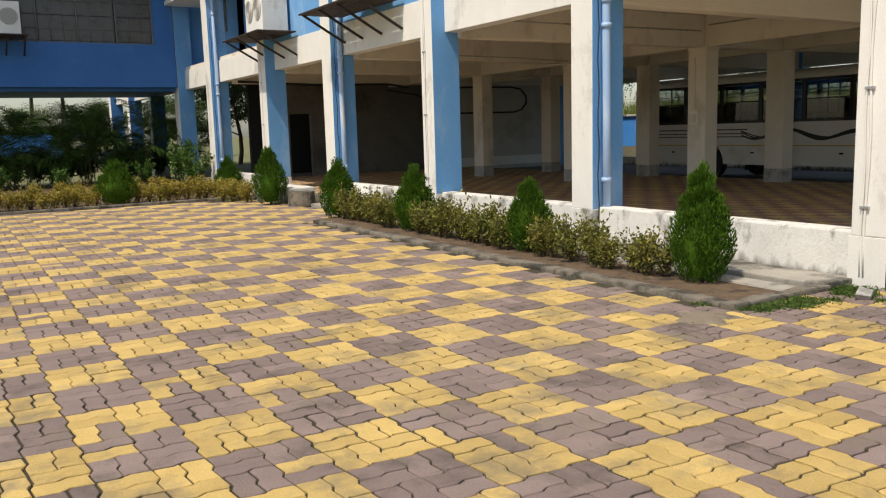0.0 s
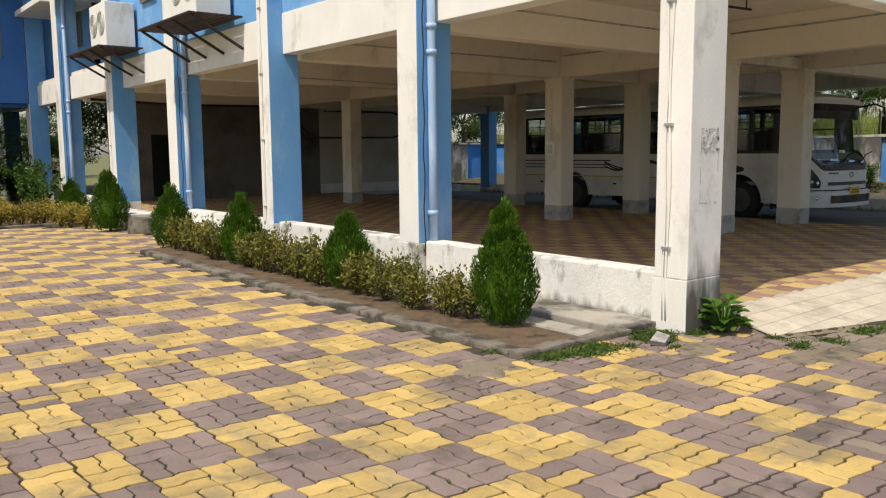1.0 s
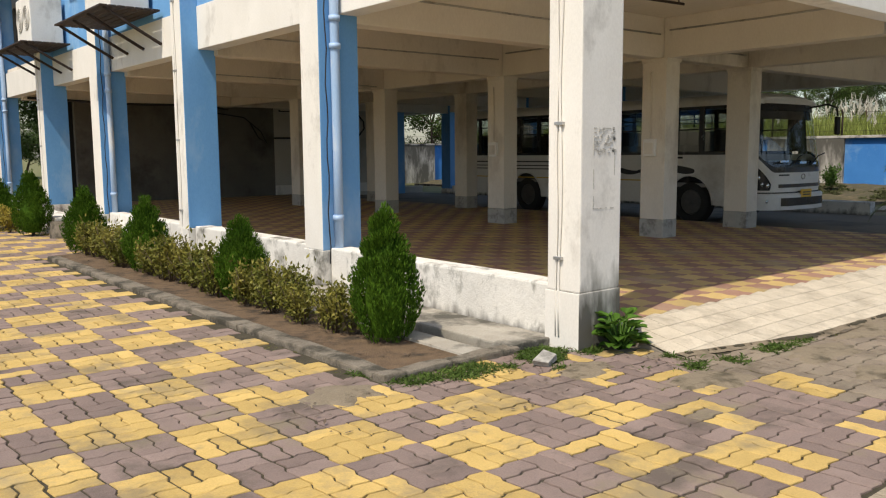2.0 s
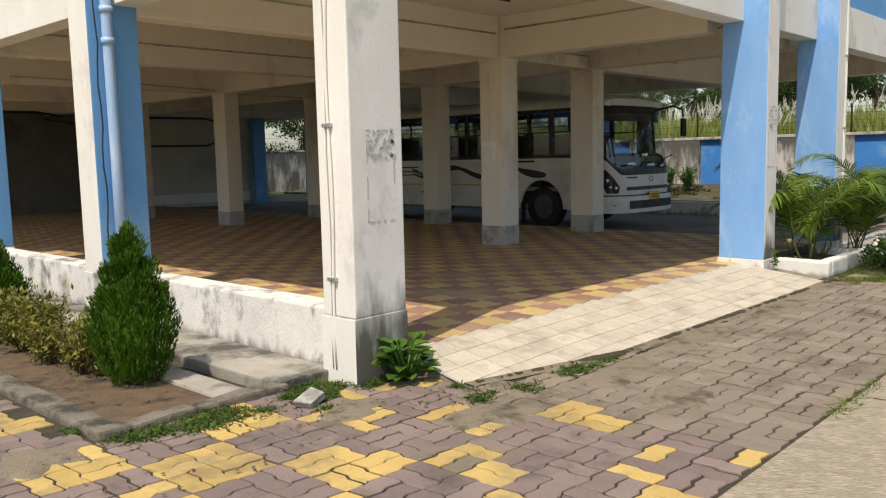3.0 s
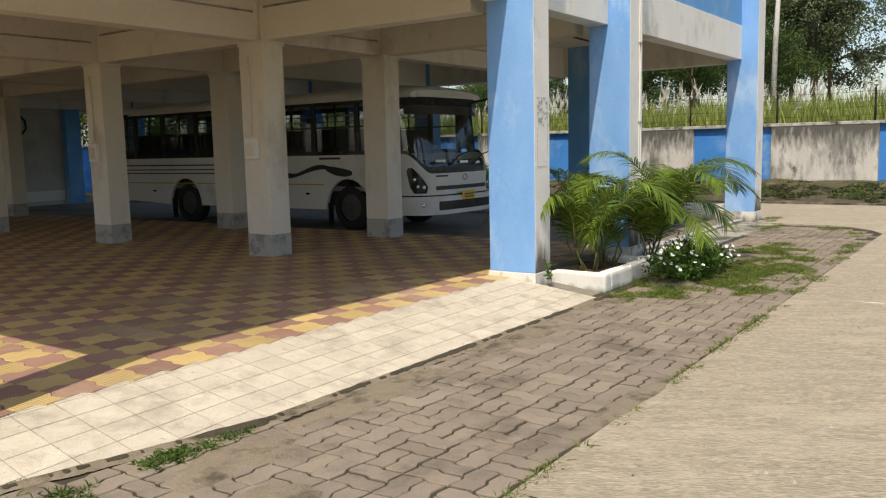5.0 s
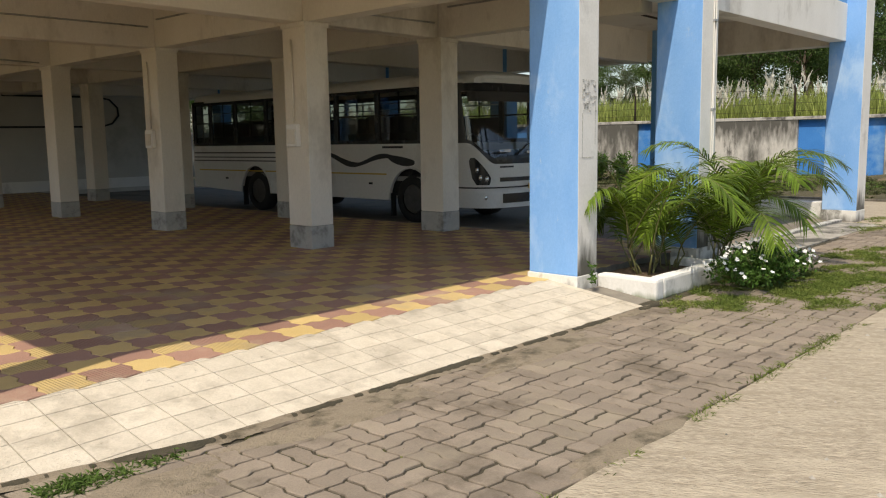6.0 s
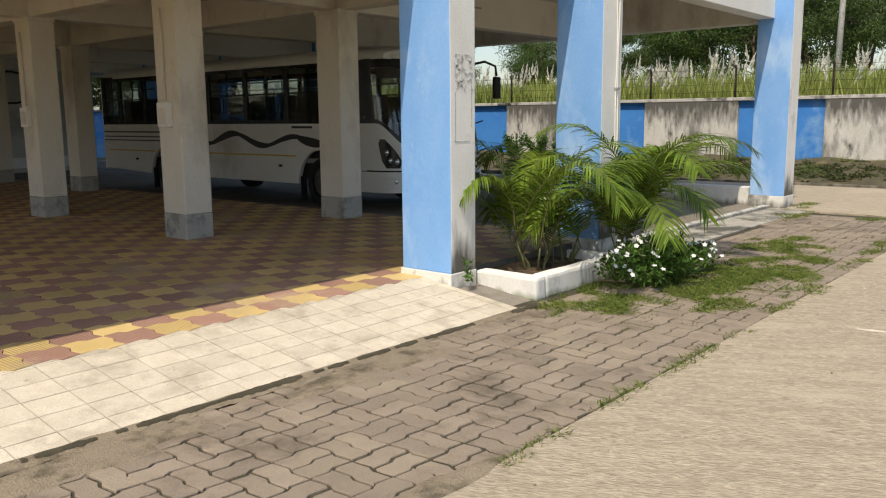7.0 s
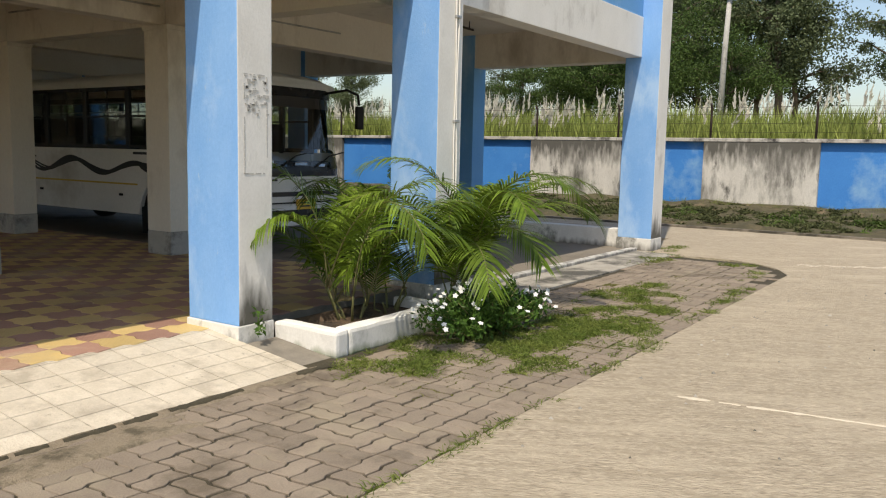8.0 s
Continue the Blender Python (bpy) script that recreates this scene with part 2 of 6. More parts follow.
ROAD_EDGE = 1.3
bm = bmesh.new()
pts = [(-14, -9), (31, -9), (31, 9.5), (24.2, 9.5), (24.2, 4.2), (22.7, 4.1)]
for k in range(9):
    a = radians(90 - k * 20)
    pts.append((20.0 + 1.35 * math.cos(a) * (1.3 if math.cos(a) > 0 else 1), 2.65 + 1.35 * math.sin(a)))
pts = [p for p in pts if True] + [(-14, ROAD_EDGE)]
f = sheet(bm, [(x, y, 0.004) for x, y in pts])
ex = bmesh.ops.extrude_face_region(bm, geom=[f])
for v in ex["geom"]:
    if isinstance(v, bmesh.types.BMVert):
        v.co.z = -0.06
bmesh.ops.recalc_face_normals(bm, faces=bm.faces)
tagged(obj("road", bm, ROAD), "pale brushed concrete driveway beside the pavers", "road", kind="structure")

slab("paver_bed", -1.62, 5.34, ROAD_EDGE, 19.3, -0.05, -0.011, JOINT, "sandy bed under the paving blocks", "ground")
slab("paver_bed", 5.34, 21.6, ROAD_EDGE, 4.05, -0.05, -0.011, JOINT, "sandy bed under the paving blocks", "ground")

# ---- building structure ----
FL = 0.15
slab("floor", 7.25, 16.62, 4.06, 30.0, -0.04, FL - 0.012, GROUT, "grout bed under the checkered parking floor", "floor")
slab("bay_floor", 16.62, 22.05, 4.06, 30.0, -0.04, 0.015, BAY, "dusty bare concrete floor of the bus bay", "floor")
slab("bay_edge", 16.3, 21.85, 3.93, 4.06, -0.03, 0.05, WHITE_OLD, "white painted edge of the bus bay", "kerb", 0.01)
slab("ceiling", 7.3, 22.2, 4.1, 30.0, 3.62, 3.8, WHITE_IN, "dull white concrete ceiling of the open ground floor", "ceiling")

COLS_Y = [(4.0, 4.34), (7.8, 8.2), (11.63, 12.0), (15.63, 16.1), (19.55, 20.05), (24.2, 24.75), (28.0, 28.6), (32.2, 32.7), (36.3, 36.8), (40.4, 40.9)]
ROWS_Y = [7.95, 11.65, 15.6, 19.6, 23.7]
COLS_X = [13.44, 15.92]


def facade_column(x0, x1, y0, y1, top, mats, face, label, base_h=0.45):
    """A full-height pier: the face named is white, the rest blue."""
    root = empty("pier", ((x0 + x1) / 2, (y0 + y1) / 2, 0))
    tagged(root, label, "column", "facade piers", "structure")
    bm = bmesh.new()
    box(bm, x0, x1, y0, y1, base_h, top, 0.012)
    bm.normal_update()
    for f in bm.faces:
        f.material_index = 0 if f.normal.dot(Vector(face)) > 0.6 else 1
    sh = part("shaft", bm, mats, root)
    bm = bmesh.new()
    box(bm, x0 - 0.014, x1 + 0.006, y0 - 0.006, y1 + 0.014, -0.03, base_h, 0.008)
    bm.normal_update()
    for f in bm.faces:
        f.material_index = 0 if f.normal.dot(Vector(face)) > 0.6 else 1
    corner = base_h > 0.4 and y0 < 5
    ba = part("base", bm, [WHITE if corner else WHITE_OLD, WHITE_G if corner else WHITE_OLD], root, "mouldy whitewashed base")
    for o in (sh, ba):
        o.matrix_parent_inverse = root.matrix_world.inverted()
    return root


for i, (a, b) in enumerate(COLS_Y):
    # far piers get their shade from the darkened wing blue
    mats = [WHITE, WHITE_G] if i == 0 else ([WHITE, BLUE] if i < 7 else [WHITE, WING_SHADED])
    facade_column(7.0, 7.52 if i else 7.48, a, b, 8.2, mats, (-1, 0, 0), "corner pier of weathered white plaster" if i == 0 else "blue pier with a white front face")
for x0, x1 in ((13.3, 13.64), (15.82, 16.24), (21.9, 22.36)):
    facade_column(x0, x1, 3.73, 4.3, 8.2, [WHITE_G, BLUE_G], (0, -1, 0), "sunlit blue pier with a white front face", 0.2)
for y in [7.45] + ROWS_Y[1:]:
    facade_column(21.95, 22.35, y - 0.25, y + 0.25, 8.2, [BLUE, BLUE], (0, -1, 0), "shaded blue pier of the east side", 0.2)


def inner_column(x, y):
    root = empty("pillar", (x, y, FL - 0.005))
    tagged(root, "dull white square pillar with a bare cement foot", "column", "inner pillars", "structure")
    bm = bmesh.new()
    box(bm, -0.18, 0.18, -0.23, 0.23, 0.3, 2.84, 0.012)
    part("shaft", bm, WHITE_IN, root)
    bm = bmesh.new()
    box(bm, -0.185, 0.185, -0.235, 0.235, 0.0, 0.3, 0.02)
    part("foot", bm, GREY_BASE, root, "bare grey cement foot")
    bm = bmesh.new()
    box(bm, -0.195, 0.195, -0.245, 0.245, 2.8, 2.86, 0.008)
    part("neck", bm, WHITE_IN, root)
    return root


for x in COLS_X:
    for y in ROWS_Y[:-1]:
        inner_column(x, y)

# beams under the slab
for y in ROWS_Y:
    slab("beam", 7.5, 22.0, y - 0.14, y + 0.14, 3.0, 3.62, WHITE_IN, "dull white concrete ceiling beam", "beam", 0.01)
for k, x in enumerate(COLS_X):
    ys = [4.35] + ROWS_Y + [25.2]
    for a, b in zip(ys, ys[1:]):
        slab("beam", x - 0.14, x + 0.14, a + 0.145, b - 0.145, 3.0, 3.62, WHITE_IN, "dull white concrete ceiling beam", "beam", 0.01)

# facade bands and upper walls, butted between the piers
def bay_wall(along, a, b, face, depth, z0=3.08, band=3.7, top=8.0, upper=BLUE):
    bm = bmesh.new()
    bm2 = bmesh.new()
    if along == "y":
        box(bm, face, face + depth, a, b, z0, band, 0.008)
        box(bm2, face + 0.015, face + depth, a, b, band + 0.002, top)
    else:
        box(bm, a, b, face, face + depth, z0, band, 0.008)
        box(bm2, a, b, face + 0.015, face + depth, band + 0.002, top)
    tagged(obj("beam_band", bm, WHITE), "white painted edge beam of the upper floor", "beam", kind="structure")
    tagged(obj("wall_upper", bm2, upper), "light blue painted upper wall", "wall", kind="structure")


for k, ((a0, a1), (b0, b1)) in enumerate(zip(COLS_Y[:6], COLS_Y[1:7])):
    if k < 4:
        bay_wall("y", a1 + 0.002, b0 - 0.002, 7.25, 0.27)
    else:
        # bays recessed as a guess, under an unseen slab added to shade the wall
        slab("beam_band", 7.25, 7.52, a1 + 0.002, b0 - 0.002, 3.08, 3.7, WHITE, "white painted edge beam of the upper floor", "beam", 0.008)
        slab("gallery_floor", 7.522, 8.4, a1 + 0.002, b0 - 0.002, 3.64, 3.8, CEMENT, "cement floor of the recessed gallery", "floor")
        slab("wall_upper", 8.1, 8.3, a0, b1, 3.8, 8.0, BLUE, "shaded blue wall of the recessed gallery", "wall")
        slab("gallery_slab", 6.75, 8.1, a1 + 0.002, b0 - 0.002, 5.75, 5.9, WHITE, "thin projecting slab added to shade the gallery wall", "ledge", 0.01)
for (a0, a1), (b0, b1) in zip(COLS_Y[6:], COLS_Y[7:]):
    bay_wall("y", a1 + 0.002, b0 - 0.002, 7.25, 0.27)
for a, b in ((7.482, 13.298), (13.642, 15.818), (16.242, 21.898)):
    bay_wall("x", a, b, 4.03, 0.27)
slab("beam_east", 21.96, 22.3, 4.31, 30.0, 3.04, 3.64, WHITE_IN, "dull white edge beam of the east side", "beam", 0.01)
slab("wall_east_upper", 22.0, 22.3, 4.31, 30.0, 3.642, 8.0, BLUE, "blue painted upper wall of the east side", "wall")
slab("roof", 7.1, 22.3, 4.1, 44.0, 8.0, 8.2, CEMENT, "flat concrete roof slab", "roof")

slab("gallery_end", 7.525, 8.3, 28.3, 28.5, 3.8, 8.0, BLUE, "blue end wall of the recessed gallery", "wall")

# sill along the west side and kerb along the east side
for i, ((a0, a1), (b0, b1)) in enumerate(zip(COLS_Y[:5], COLS_Y[1:6])):
    if i == 3:
        continue
    bm = bmesh.new()
    box(bm, 7.08, 7.34, a1 + 0.03, b0 - 0.03, -0.03, 0.48, 0.02)
    tagged(obj("sill_wall", bm, WHITE_OLD), "low whitewashed sill wall with black mould", "wall", kind="structure")
ys = [4.34] + [q for y in ROWS_Y[:3] for q in (y - 0.28, y + 0.28)] + [23.4]
for a, b in zip(ys[::2], ys[1::2]):
    slab("sill_wall", 22.0, 22.25, a, b, -0.03, 0.32, WHITE_OLD, "low whitewashed kerb wall of the bus bay", "wall", 0.015)

# back wall with a doorway and an end opening
BW = 25.2
# the part west of x = 15.6 takes a darker grey
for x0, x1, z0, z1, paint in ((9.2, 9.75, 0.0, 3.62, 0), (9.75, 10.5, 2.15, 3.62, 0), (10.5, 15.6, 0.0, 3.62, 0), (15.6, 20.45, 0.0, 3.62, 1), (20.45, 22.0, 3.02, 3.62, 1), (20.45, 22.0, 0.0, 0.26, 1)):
    slab("wall_back", x0, x1, BW, BW + 0.2, z0, z1, WALL_B if paint else WALL_C, "dull white plastered back wall" if paint else "dark grey back wall", "wall")
slab("skirting", 15.6, 20.4, BW - 0.02, BW - 0.002, FL, FL + 0.32, WHITE, "pale painted skirting of the back wall", "trim")
slab("end_pier", 20.45, 20.95, BW - 0.25, BW + 0.3, 0.0, 3.6, BLUE, "blue pier beside the rear opening", "column")
# added sheet whose near-black colour stands for the unlit room
slab("store_room_wall", 9.2, 12.0, 27.5, 27.7, 0.0, 3.62, DARK, "near-black sheet for the shade behind the doorway", "wall")

# wing across the yard
WY = 28.0
bm = bmesh.new()
for x0, x1, z0, z1 in ((-14, 6.98, 3.15, 4.5), (-14, 6.98, 6.2, 8.0), (6.35, 6.98, 4.5, 6.2), (-14, -3.0, 4.5, 6.2)):
    box(bm, x0, x1, WY, WY + 0.25, z0, z1)
tagged(obj("wall_wing", bm, WING_SHADED), "blue wall of the bridge wing over the garden, darkened as in shade", "wall", kind="structure")
# soffit shares the shade-darkened blue; depth stretched to shade the far piers
slab("wing_soffit", -14, 6.98, WY + 0.26, WY + 4.4, 3.03, 3.147, WING_SHADED, "concrete soffit of the bridge wing in shade-darkened blue", "ceiling")
slab("wing_back", -14, 6.98, WY + 4.2, WY + 4.4, 3.15, 8.0, BLUE_DEEP, "rear wall of the bridge wing", "wall")
# unseen overhang, added to keep the sun off the wing wall
slab("wing_roof", -14, 6.98, WY - 1.3, WY + 4.4, 8.0, 8.15, CEMENT, "flat roof of the bridge wing with an added shading overhang", "roof")
slab("wing_ledge", -14, 6.95, WY - 0.55, WY - 0.002, 6.25, 6.35, BLUE, "thin concrete sunshade ledge over the windows", "ledge")
slab("wing_pier", 1.0, 1.5, WY + 0.0, WY + 0.5, 0.0, 2.98, WHITE, "white pier carrying the bridge wing", "column")

# ---- yard edges ----


def path_box(name, x0, x1, y0, y1, z0, z1, material, label, category, bev=0.02):
    bm = bmesh.new()
    box(bm, x0, x1, y0, y1, z0, z1, bev)
    if bev:
        bmesh.ops.subdivide_edges(bm, edges=[e for e in bm.edges if e.calc_length() > 0.25], cuts=5, use_grid_fill=True)
    for v in bm.verts:
        if v.co.z > z0 + 0.01:
            v.co.z += 0.012 * noise.noise(v.co * 3.7) + 0.006 * noise.noise(v.co * 13)
            v.co.x += 0.008 * noise.noise(v.co * 8 + Vector((9, 0, 0)))
            v.co.y += 0.008 * noise.noise(v.co * 8 + Vector((0, 9, 0)))
    return tagged(obj(name, bm, material), label, category, kind="structure")


y = 4.42
while y < 12.9:
    n = 1.7 + random.random() * 0.5
    path_box("kerb", 5.33 + random.uniform(-0.012, 0.012), 5.51, y, min(y + n, 13.0) - 0.012, -0.05, 0.04 + random.uniform(-0.008, 0.008), KERB, "old low concrete kerb of the hedge bed", "kerb", 0.02)
    y += n
for a, b in ((5.33, 5.95), (5.965, 6.62)):
    path_box("kerb", a, b, 4.26, 4.41, -0.05, 0.05, KERB, "old low concrete kerb of the hedge bed", "kerb", 0.02)
path_box("hedge_bed", 5.5, 6.16, 4.4, 13.2, -0.05, 0.025, SOIL, "dry brown soil of the hedge bed", "ground", 0.0)
path_box("drain_edge", 6.16, 6.38, 4.4, 14.2, -0.05, 0.045, CEMENT, "weathered cement edge of the drain", "drain")
path_box("drain_bottom", 6.38, 6.56, 4.4, 14.2, -0.06, -0.036, JOINT, "dark bottom of the open drain", "drain", 0.0)
path_box("apron", 6.56, 7.07, 4.3, 16.0, -0.05, 0.06, CEMENT, "weathered cement apron along the sill", "pavement", 0.015)

path_box("entrance_step", 6.45, 7.05, 16.9, 19.6, -0.03, 0.34, WHITE_OLD, "low whitewashed entrance step", "step")
path_box("entrance_step", 6.5, 7.05, 14.15, 15.3, -0.03, 0.30, WHITE_OLD, "low whitewashed entrance step", "step")
path_box("garden_bed", -3.0, 6.95, 19.6, 31.0, -0.05, 0.03, SOIL, "dark soil of the garden bed", "ground", 0.0)
path_box("garden_kerb", -3.0, 6.1, 19.3, 19.45, -0.05, 0.06, KERB, "low concrete kerb of the garden bed", "kerb")
bm = bmesh.new()
bmesh.ops.create_cone(bm, cap_ends=True, segments=20, radius1=0.3, radius2=0.27, depth=0.3, matrix=Matrix.Translation((6.5, 16.35, 0.15)))
tagged(obj("stone_drum", bm, KERB), "short grey concrete drum beside the step", "drum")

PLANTER_W = mat("mossy_whitewash", (0.72, 0.70, 0.65), (0.85, 0.83, 0.78), 4, 0.92, 0.2, 45, (0.34, 0.36, 0.28), 0.35, (1, 1, 0.7), damp=((0.22, 0.25, 0.15), -0.05, 0.12))

# white planter kerb at the bus bay
bm = bmesh.new()
box(bm, 13.66, 13.80, 3.09, 3.74, -0.03, 0.19, 0.03)
box(bm, 13.802, 15.3, 3.09, 3.24, -0.03, 0.19, 0.03)
box(bm, 15.16, 15.3, 3.242, 3.74, -0.03, 0.18, 0.03)
bmesh.ops.subdivide_edges(bm, edges=[e for e in bm.edges if e.calc_length() > 0.3], cuts=8, use_grid_fill=True)
for v in bm.verts:
    v.co += Vector((noise.noise(v.co * 4.3), noise.noise(v.co * 4.1 + Vector((5, 0, 0))), 0.6 * noise.noise(v.co * 5 + Vector((0, 7, 0))))) * 0.016
tagged(obj("planter_kerb", bm, PLANTER_W), "low whitewashed planter kerb with green mould", "kerb", kind="structure")
path_box("planter_soil", 13.8, 15.17, 3.2, 4.0, -0.05, 0.09, SOIL, "dark soil in the planter", "ground", 0.0)
path_box("bay_strip", 15.3, 21.8, 3.3, 3.93, -0.05, 0.006, CEMENT, "worn cement strip before the bus bay", "pavement", 0.0)

# ---- fittings on the piers ----


def drainpipe(x, y, top=8.0):
    root = empty("drainpipe", (x, y, 0.1))
    tagged(root, "pale blue plastic rainwater pipe with worn paint", "pipe", "rainwater pipes")
    bm = bmesh.new()
    tube(bm, [(0, 0, 0.1), (0.006, 0, 1.5), (0, 0.004, 3.0), (0, 0, top - 0.1)], 0.052, 14)
    part("pipe", bm, BLUE_PIPE, root)
    bm = bmesh.new()
    tube(bm, [(0, 0, 0.16), (0, -0.01, 0.06), (0, -0.06, -0.02)], 0.058, 12)
    part("shoe", bm, BLUE_PIPE, root)
    for z in (0.72, 2.62, 2.92, 4.9):
        bm = bmesh.new()
        tube(bm, [(0, 0, z - 0.03), (0, 0, z + 0.03)], 0.064, 14)
        part("collar", bm, BLUE_PIPE, root)
    bm = bmesh.new()
    tube(bm, [(-0.1 + 0.012 * math.sin(k * 1.7), 0.035, 0.2 + k * 0.2) for k in range(24)], 0.008, 5)
    part("cable", bm, CABLE, root, "thin dark cable beside the pipe")
    return root


dp = drainpipe(7.17, 7.73)
copy_thing(dp, pose(7.17, 15.56, 0.1))
copy_thing(dp, pose(7.17, 24.13, 0.1))


def conduit(loc, face, top=7.5):
    root = empty("wall_conduit", loc)
    tagged(root, "pair of thin white cables clipped to the pier", "conduit", "wall conduits")
    bm = bmesh.new()
    tube(bm, [(0, 0.012 * math.sin(k), 0.25 * k) for k in range(int(top / 0.25))], 0.011, 6)
    tube(bm, [(0, 0.035 + 0.008 * math.sin(k * 1.3), 0.25 * k) for k in range(int(top / 0.25))], 0.008, 6)
    part("cable", bm, WHITE, root)
    for z in (0.63, 1.68, 2.7, 3.7):
        bm = bmesh.new()
        box(bm, -0.018, 0.014, -0.03, 0.055, z - 0.014, z + 0.014, 0.005)
        part("clip", bm, STEEL, root, "small grey metal clip")
    root.matrix_world = pose(*loc, 0, 0, face)
    return root


cd = conduit((6.988, 4.2, 0.08), 0)
for y in (11.86, 19.85):
    copy_thing(cd, pose(6.988, y, 0.08))
for x in (16.14, 13.58):
    if x > 15:
        copy_thing(cd, pose(x, 3.718, 0.15, 0, 0, 90))


def paste_marks(loc, w, h, seed):
    """Torn paper outline and glue crumbs left on the plaster."""
    rng = random.Random(seed)
    x0, y0, z0 = loc
    root = empty("notice_remains", loc)
    tagged(root, "torn remains of a pasted notice on the pier", "notice remains")

    def scrap(a, b, c, d, t):
        bm = bmesh.new()
        box(bm, a, b, -t, 0.0, c, d)
        part("scrap", bm, PAPER_GLUE, root)

    for k in range(60):
        u, v, s = rng.random(), rng.random(), rng.uniform(0.008, 0.032)
        scrap(u * w, u * w + s, v * h, v * h + s * rng.uniform(0.2, 0.9), 0.003)
    for k in range(12):
        t = k / 12
        for lo in (-0.42, h):
            if rng.random() < 0.6:
                scrap(t * w, t * w + w / 13, lo, lo + 0.006, 0.0025)
        for lo in (0.0, w):
            if rng.random() < 0.6:
                scrap(lo, lo + 0.006, -0.42 + t * (h + 0.42), -0.42 + t * (h + 0.42) + (h + 0.42) / 13, 0.0025)
    return root


paste_marks((7.14, 3.999, 1.52), 0.25, 0.2, 4)
paste_marks((13.36, 3.729, 1.75), 0.22, 0.3, 7)


def switch_box(loc):
    root = empty("switch_box", loc)
    tagged(root, "cream plastic switch box with a conduit above it", "switch box")
    bm = bmesh.new()
    box(bm, -0.07, 0.0, -0.11, 0.11, -0.14, 0.14, 0.012)
    part("case", bm, AC_WHITE, root)
    bm = bmesh.new()
    box(bm, -0.08, -0.068, -0.08, 0.08, -0.10, 0.08, 0.006)
    part("cover", bm, WHITE_IN, root)
    bm = bmesh.new()
    tube(bm, [(-0.02, 0, 0.16), (-0.02, 0, 0.7), (-0.02, 0.01, 1.2)], 0.013, 7)
    part("conduit", bm, WHITE_IN, root)
    return root


sb = switch_box((13.258, 7.98, 1.6))
copy_thing(sb, pose(13.258, 11.68, 1.6))

# ceiling rails, hooks and cables
for x0, y0, x1, y1 in ((15.5, 7.4, 15.55, 6.1), (19.1, 6.35, 20.7, 6.45), (10.6, 6.6, 11.9, 6.5), (9.4, 14.0, 10.6, 13.9)):
    root = empty("ceiling_rail", (x0, y0, 3.5))
    tagged(root, "thin dark metal rail hung under the ceiling", "rail", "ceiling rails")
    bm = bmesh.new()
    d = Vector((x1 - x0, y1 - y0, 0))
    tube(bm, [(0, 0, 0), d * 0.5, d], 0.018, 6)
    part("bar", bm, IRON, root)
    for t in (0.08, 0.92):
        bm = bmesh.new()
        tube(bm, [d * t, d * t + Vector((0, 0, 0.12))], 0.01, 6)
        part("hanger", bm, IRON, root)
hook = None
for x, y in ((10.6, 10.3), (10.0, 6.0), (18.9, 6.2), (14.6, 6.0), (10.5, 13.8), (19.0, 10.2), (11.6, 5.2)):
    if hook is None:
        bm = bmesh.new()
        tube(bm, [(0, 0, 0.0), (0, 0, -0.1), (0.03, 0, -0.14), (0.05, 0, -0.1)], 0.014, 6)
        hook = obj("fan_hook", bm, IRON)
        hook.matrix_world = pose(x, y, 3.62)
        tagged(hook, "dark iron fan hook in the ceiling", "hook", "ceiling hooks")
    else:
        copy_thing(hook, pose(x, y, 3.62))


def cable(pts, r, label):
    bm = bmesh.new()
    tube(bm, pts, r, 7)
    return tagged(obj("cable", bm, CABLE if r > 0.015 else GREY_BASE), label, "cable")


by = BW - 0.03
cable([(15.8, by, 3.0), (18.6, by, 3.02), (19.0, by, 2.95), (19.25, by, 2.7), (19.27, by, 2.45), (19.05, by, 2.2), (18.7, by, 2.1), (15.6, by, 2.08)], 0.03, "black cable looped along the white back wall")
cable([(13.3, by, 2.9), (14.5, by, 2.75), (15.1, by, 2.3), (15.3, by, 1.9), (15.0, by, 2.1), (14.7, by, 2.6)], 0.022, "bundle of black cable hanging on the back wall")
cable([(7.6, 23.54, 3.05), (10.0, 23.54, 2.97), (12.5, 23.54, 3.0), (13.2, 23.54, 2.9)], 0.035, "thick black cable slung under the beam")
cable([(9.0, 15.455, 3.12), (11.5, 15.455, 3.1), (13.1, 15.455, 3.05)], 0.012, "thin dark cable along a ceiling beam")
for x, y0, y1 in ((13.293, 4.6, 7.7), (15.773, 4.6, 7.6), (13.293, 8.2, 11.4), (15.773, 8.2, 11.4)):
    cable([(x, y0, 3.42), (x, (y0 + y1) / 2, 3.41), (x, y1, 3.42)], 0.014, "thin conduit along the side of a ceiling beam")
for x0, x1, yy, z in ((8.0, 13.2, 7.803, 3.35), (13.6, 15.7, 7.803, 3.2), (16.2, 19.0, 7.803, 3.3), (8.0, 13.2, 11.503, 3.3)):
    cable([(x0, yy, z), ((x0 + x1) / 2, yy, z), (x1, yy, z + 0.01)], 0.013, "thin conduit along the side of a ceiling beam")


# ---- air conditioners ----
FAN = mat("grey_fan_grille", (0.26, 0.25, 0.235), (0.40, 0.39, 0.36), 30, 0.5, 0.0)


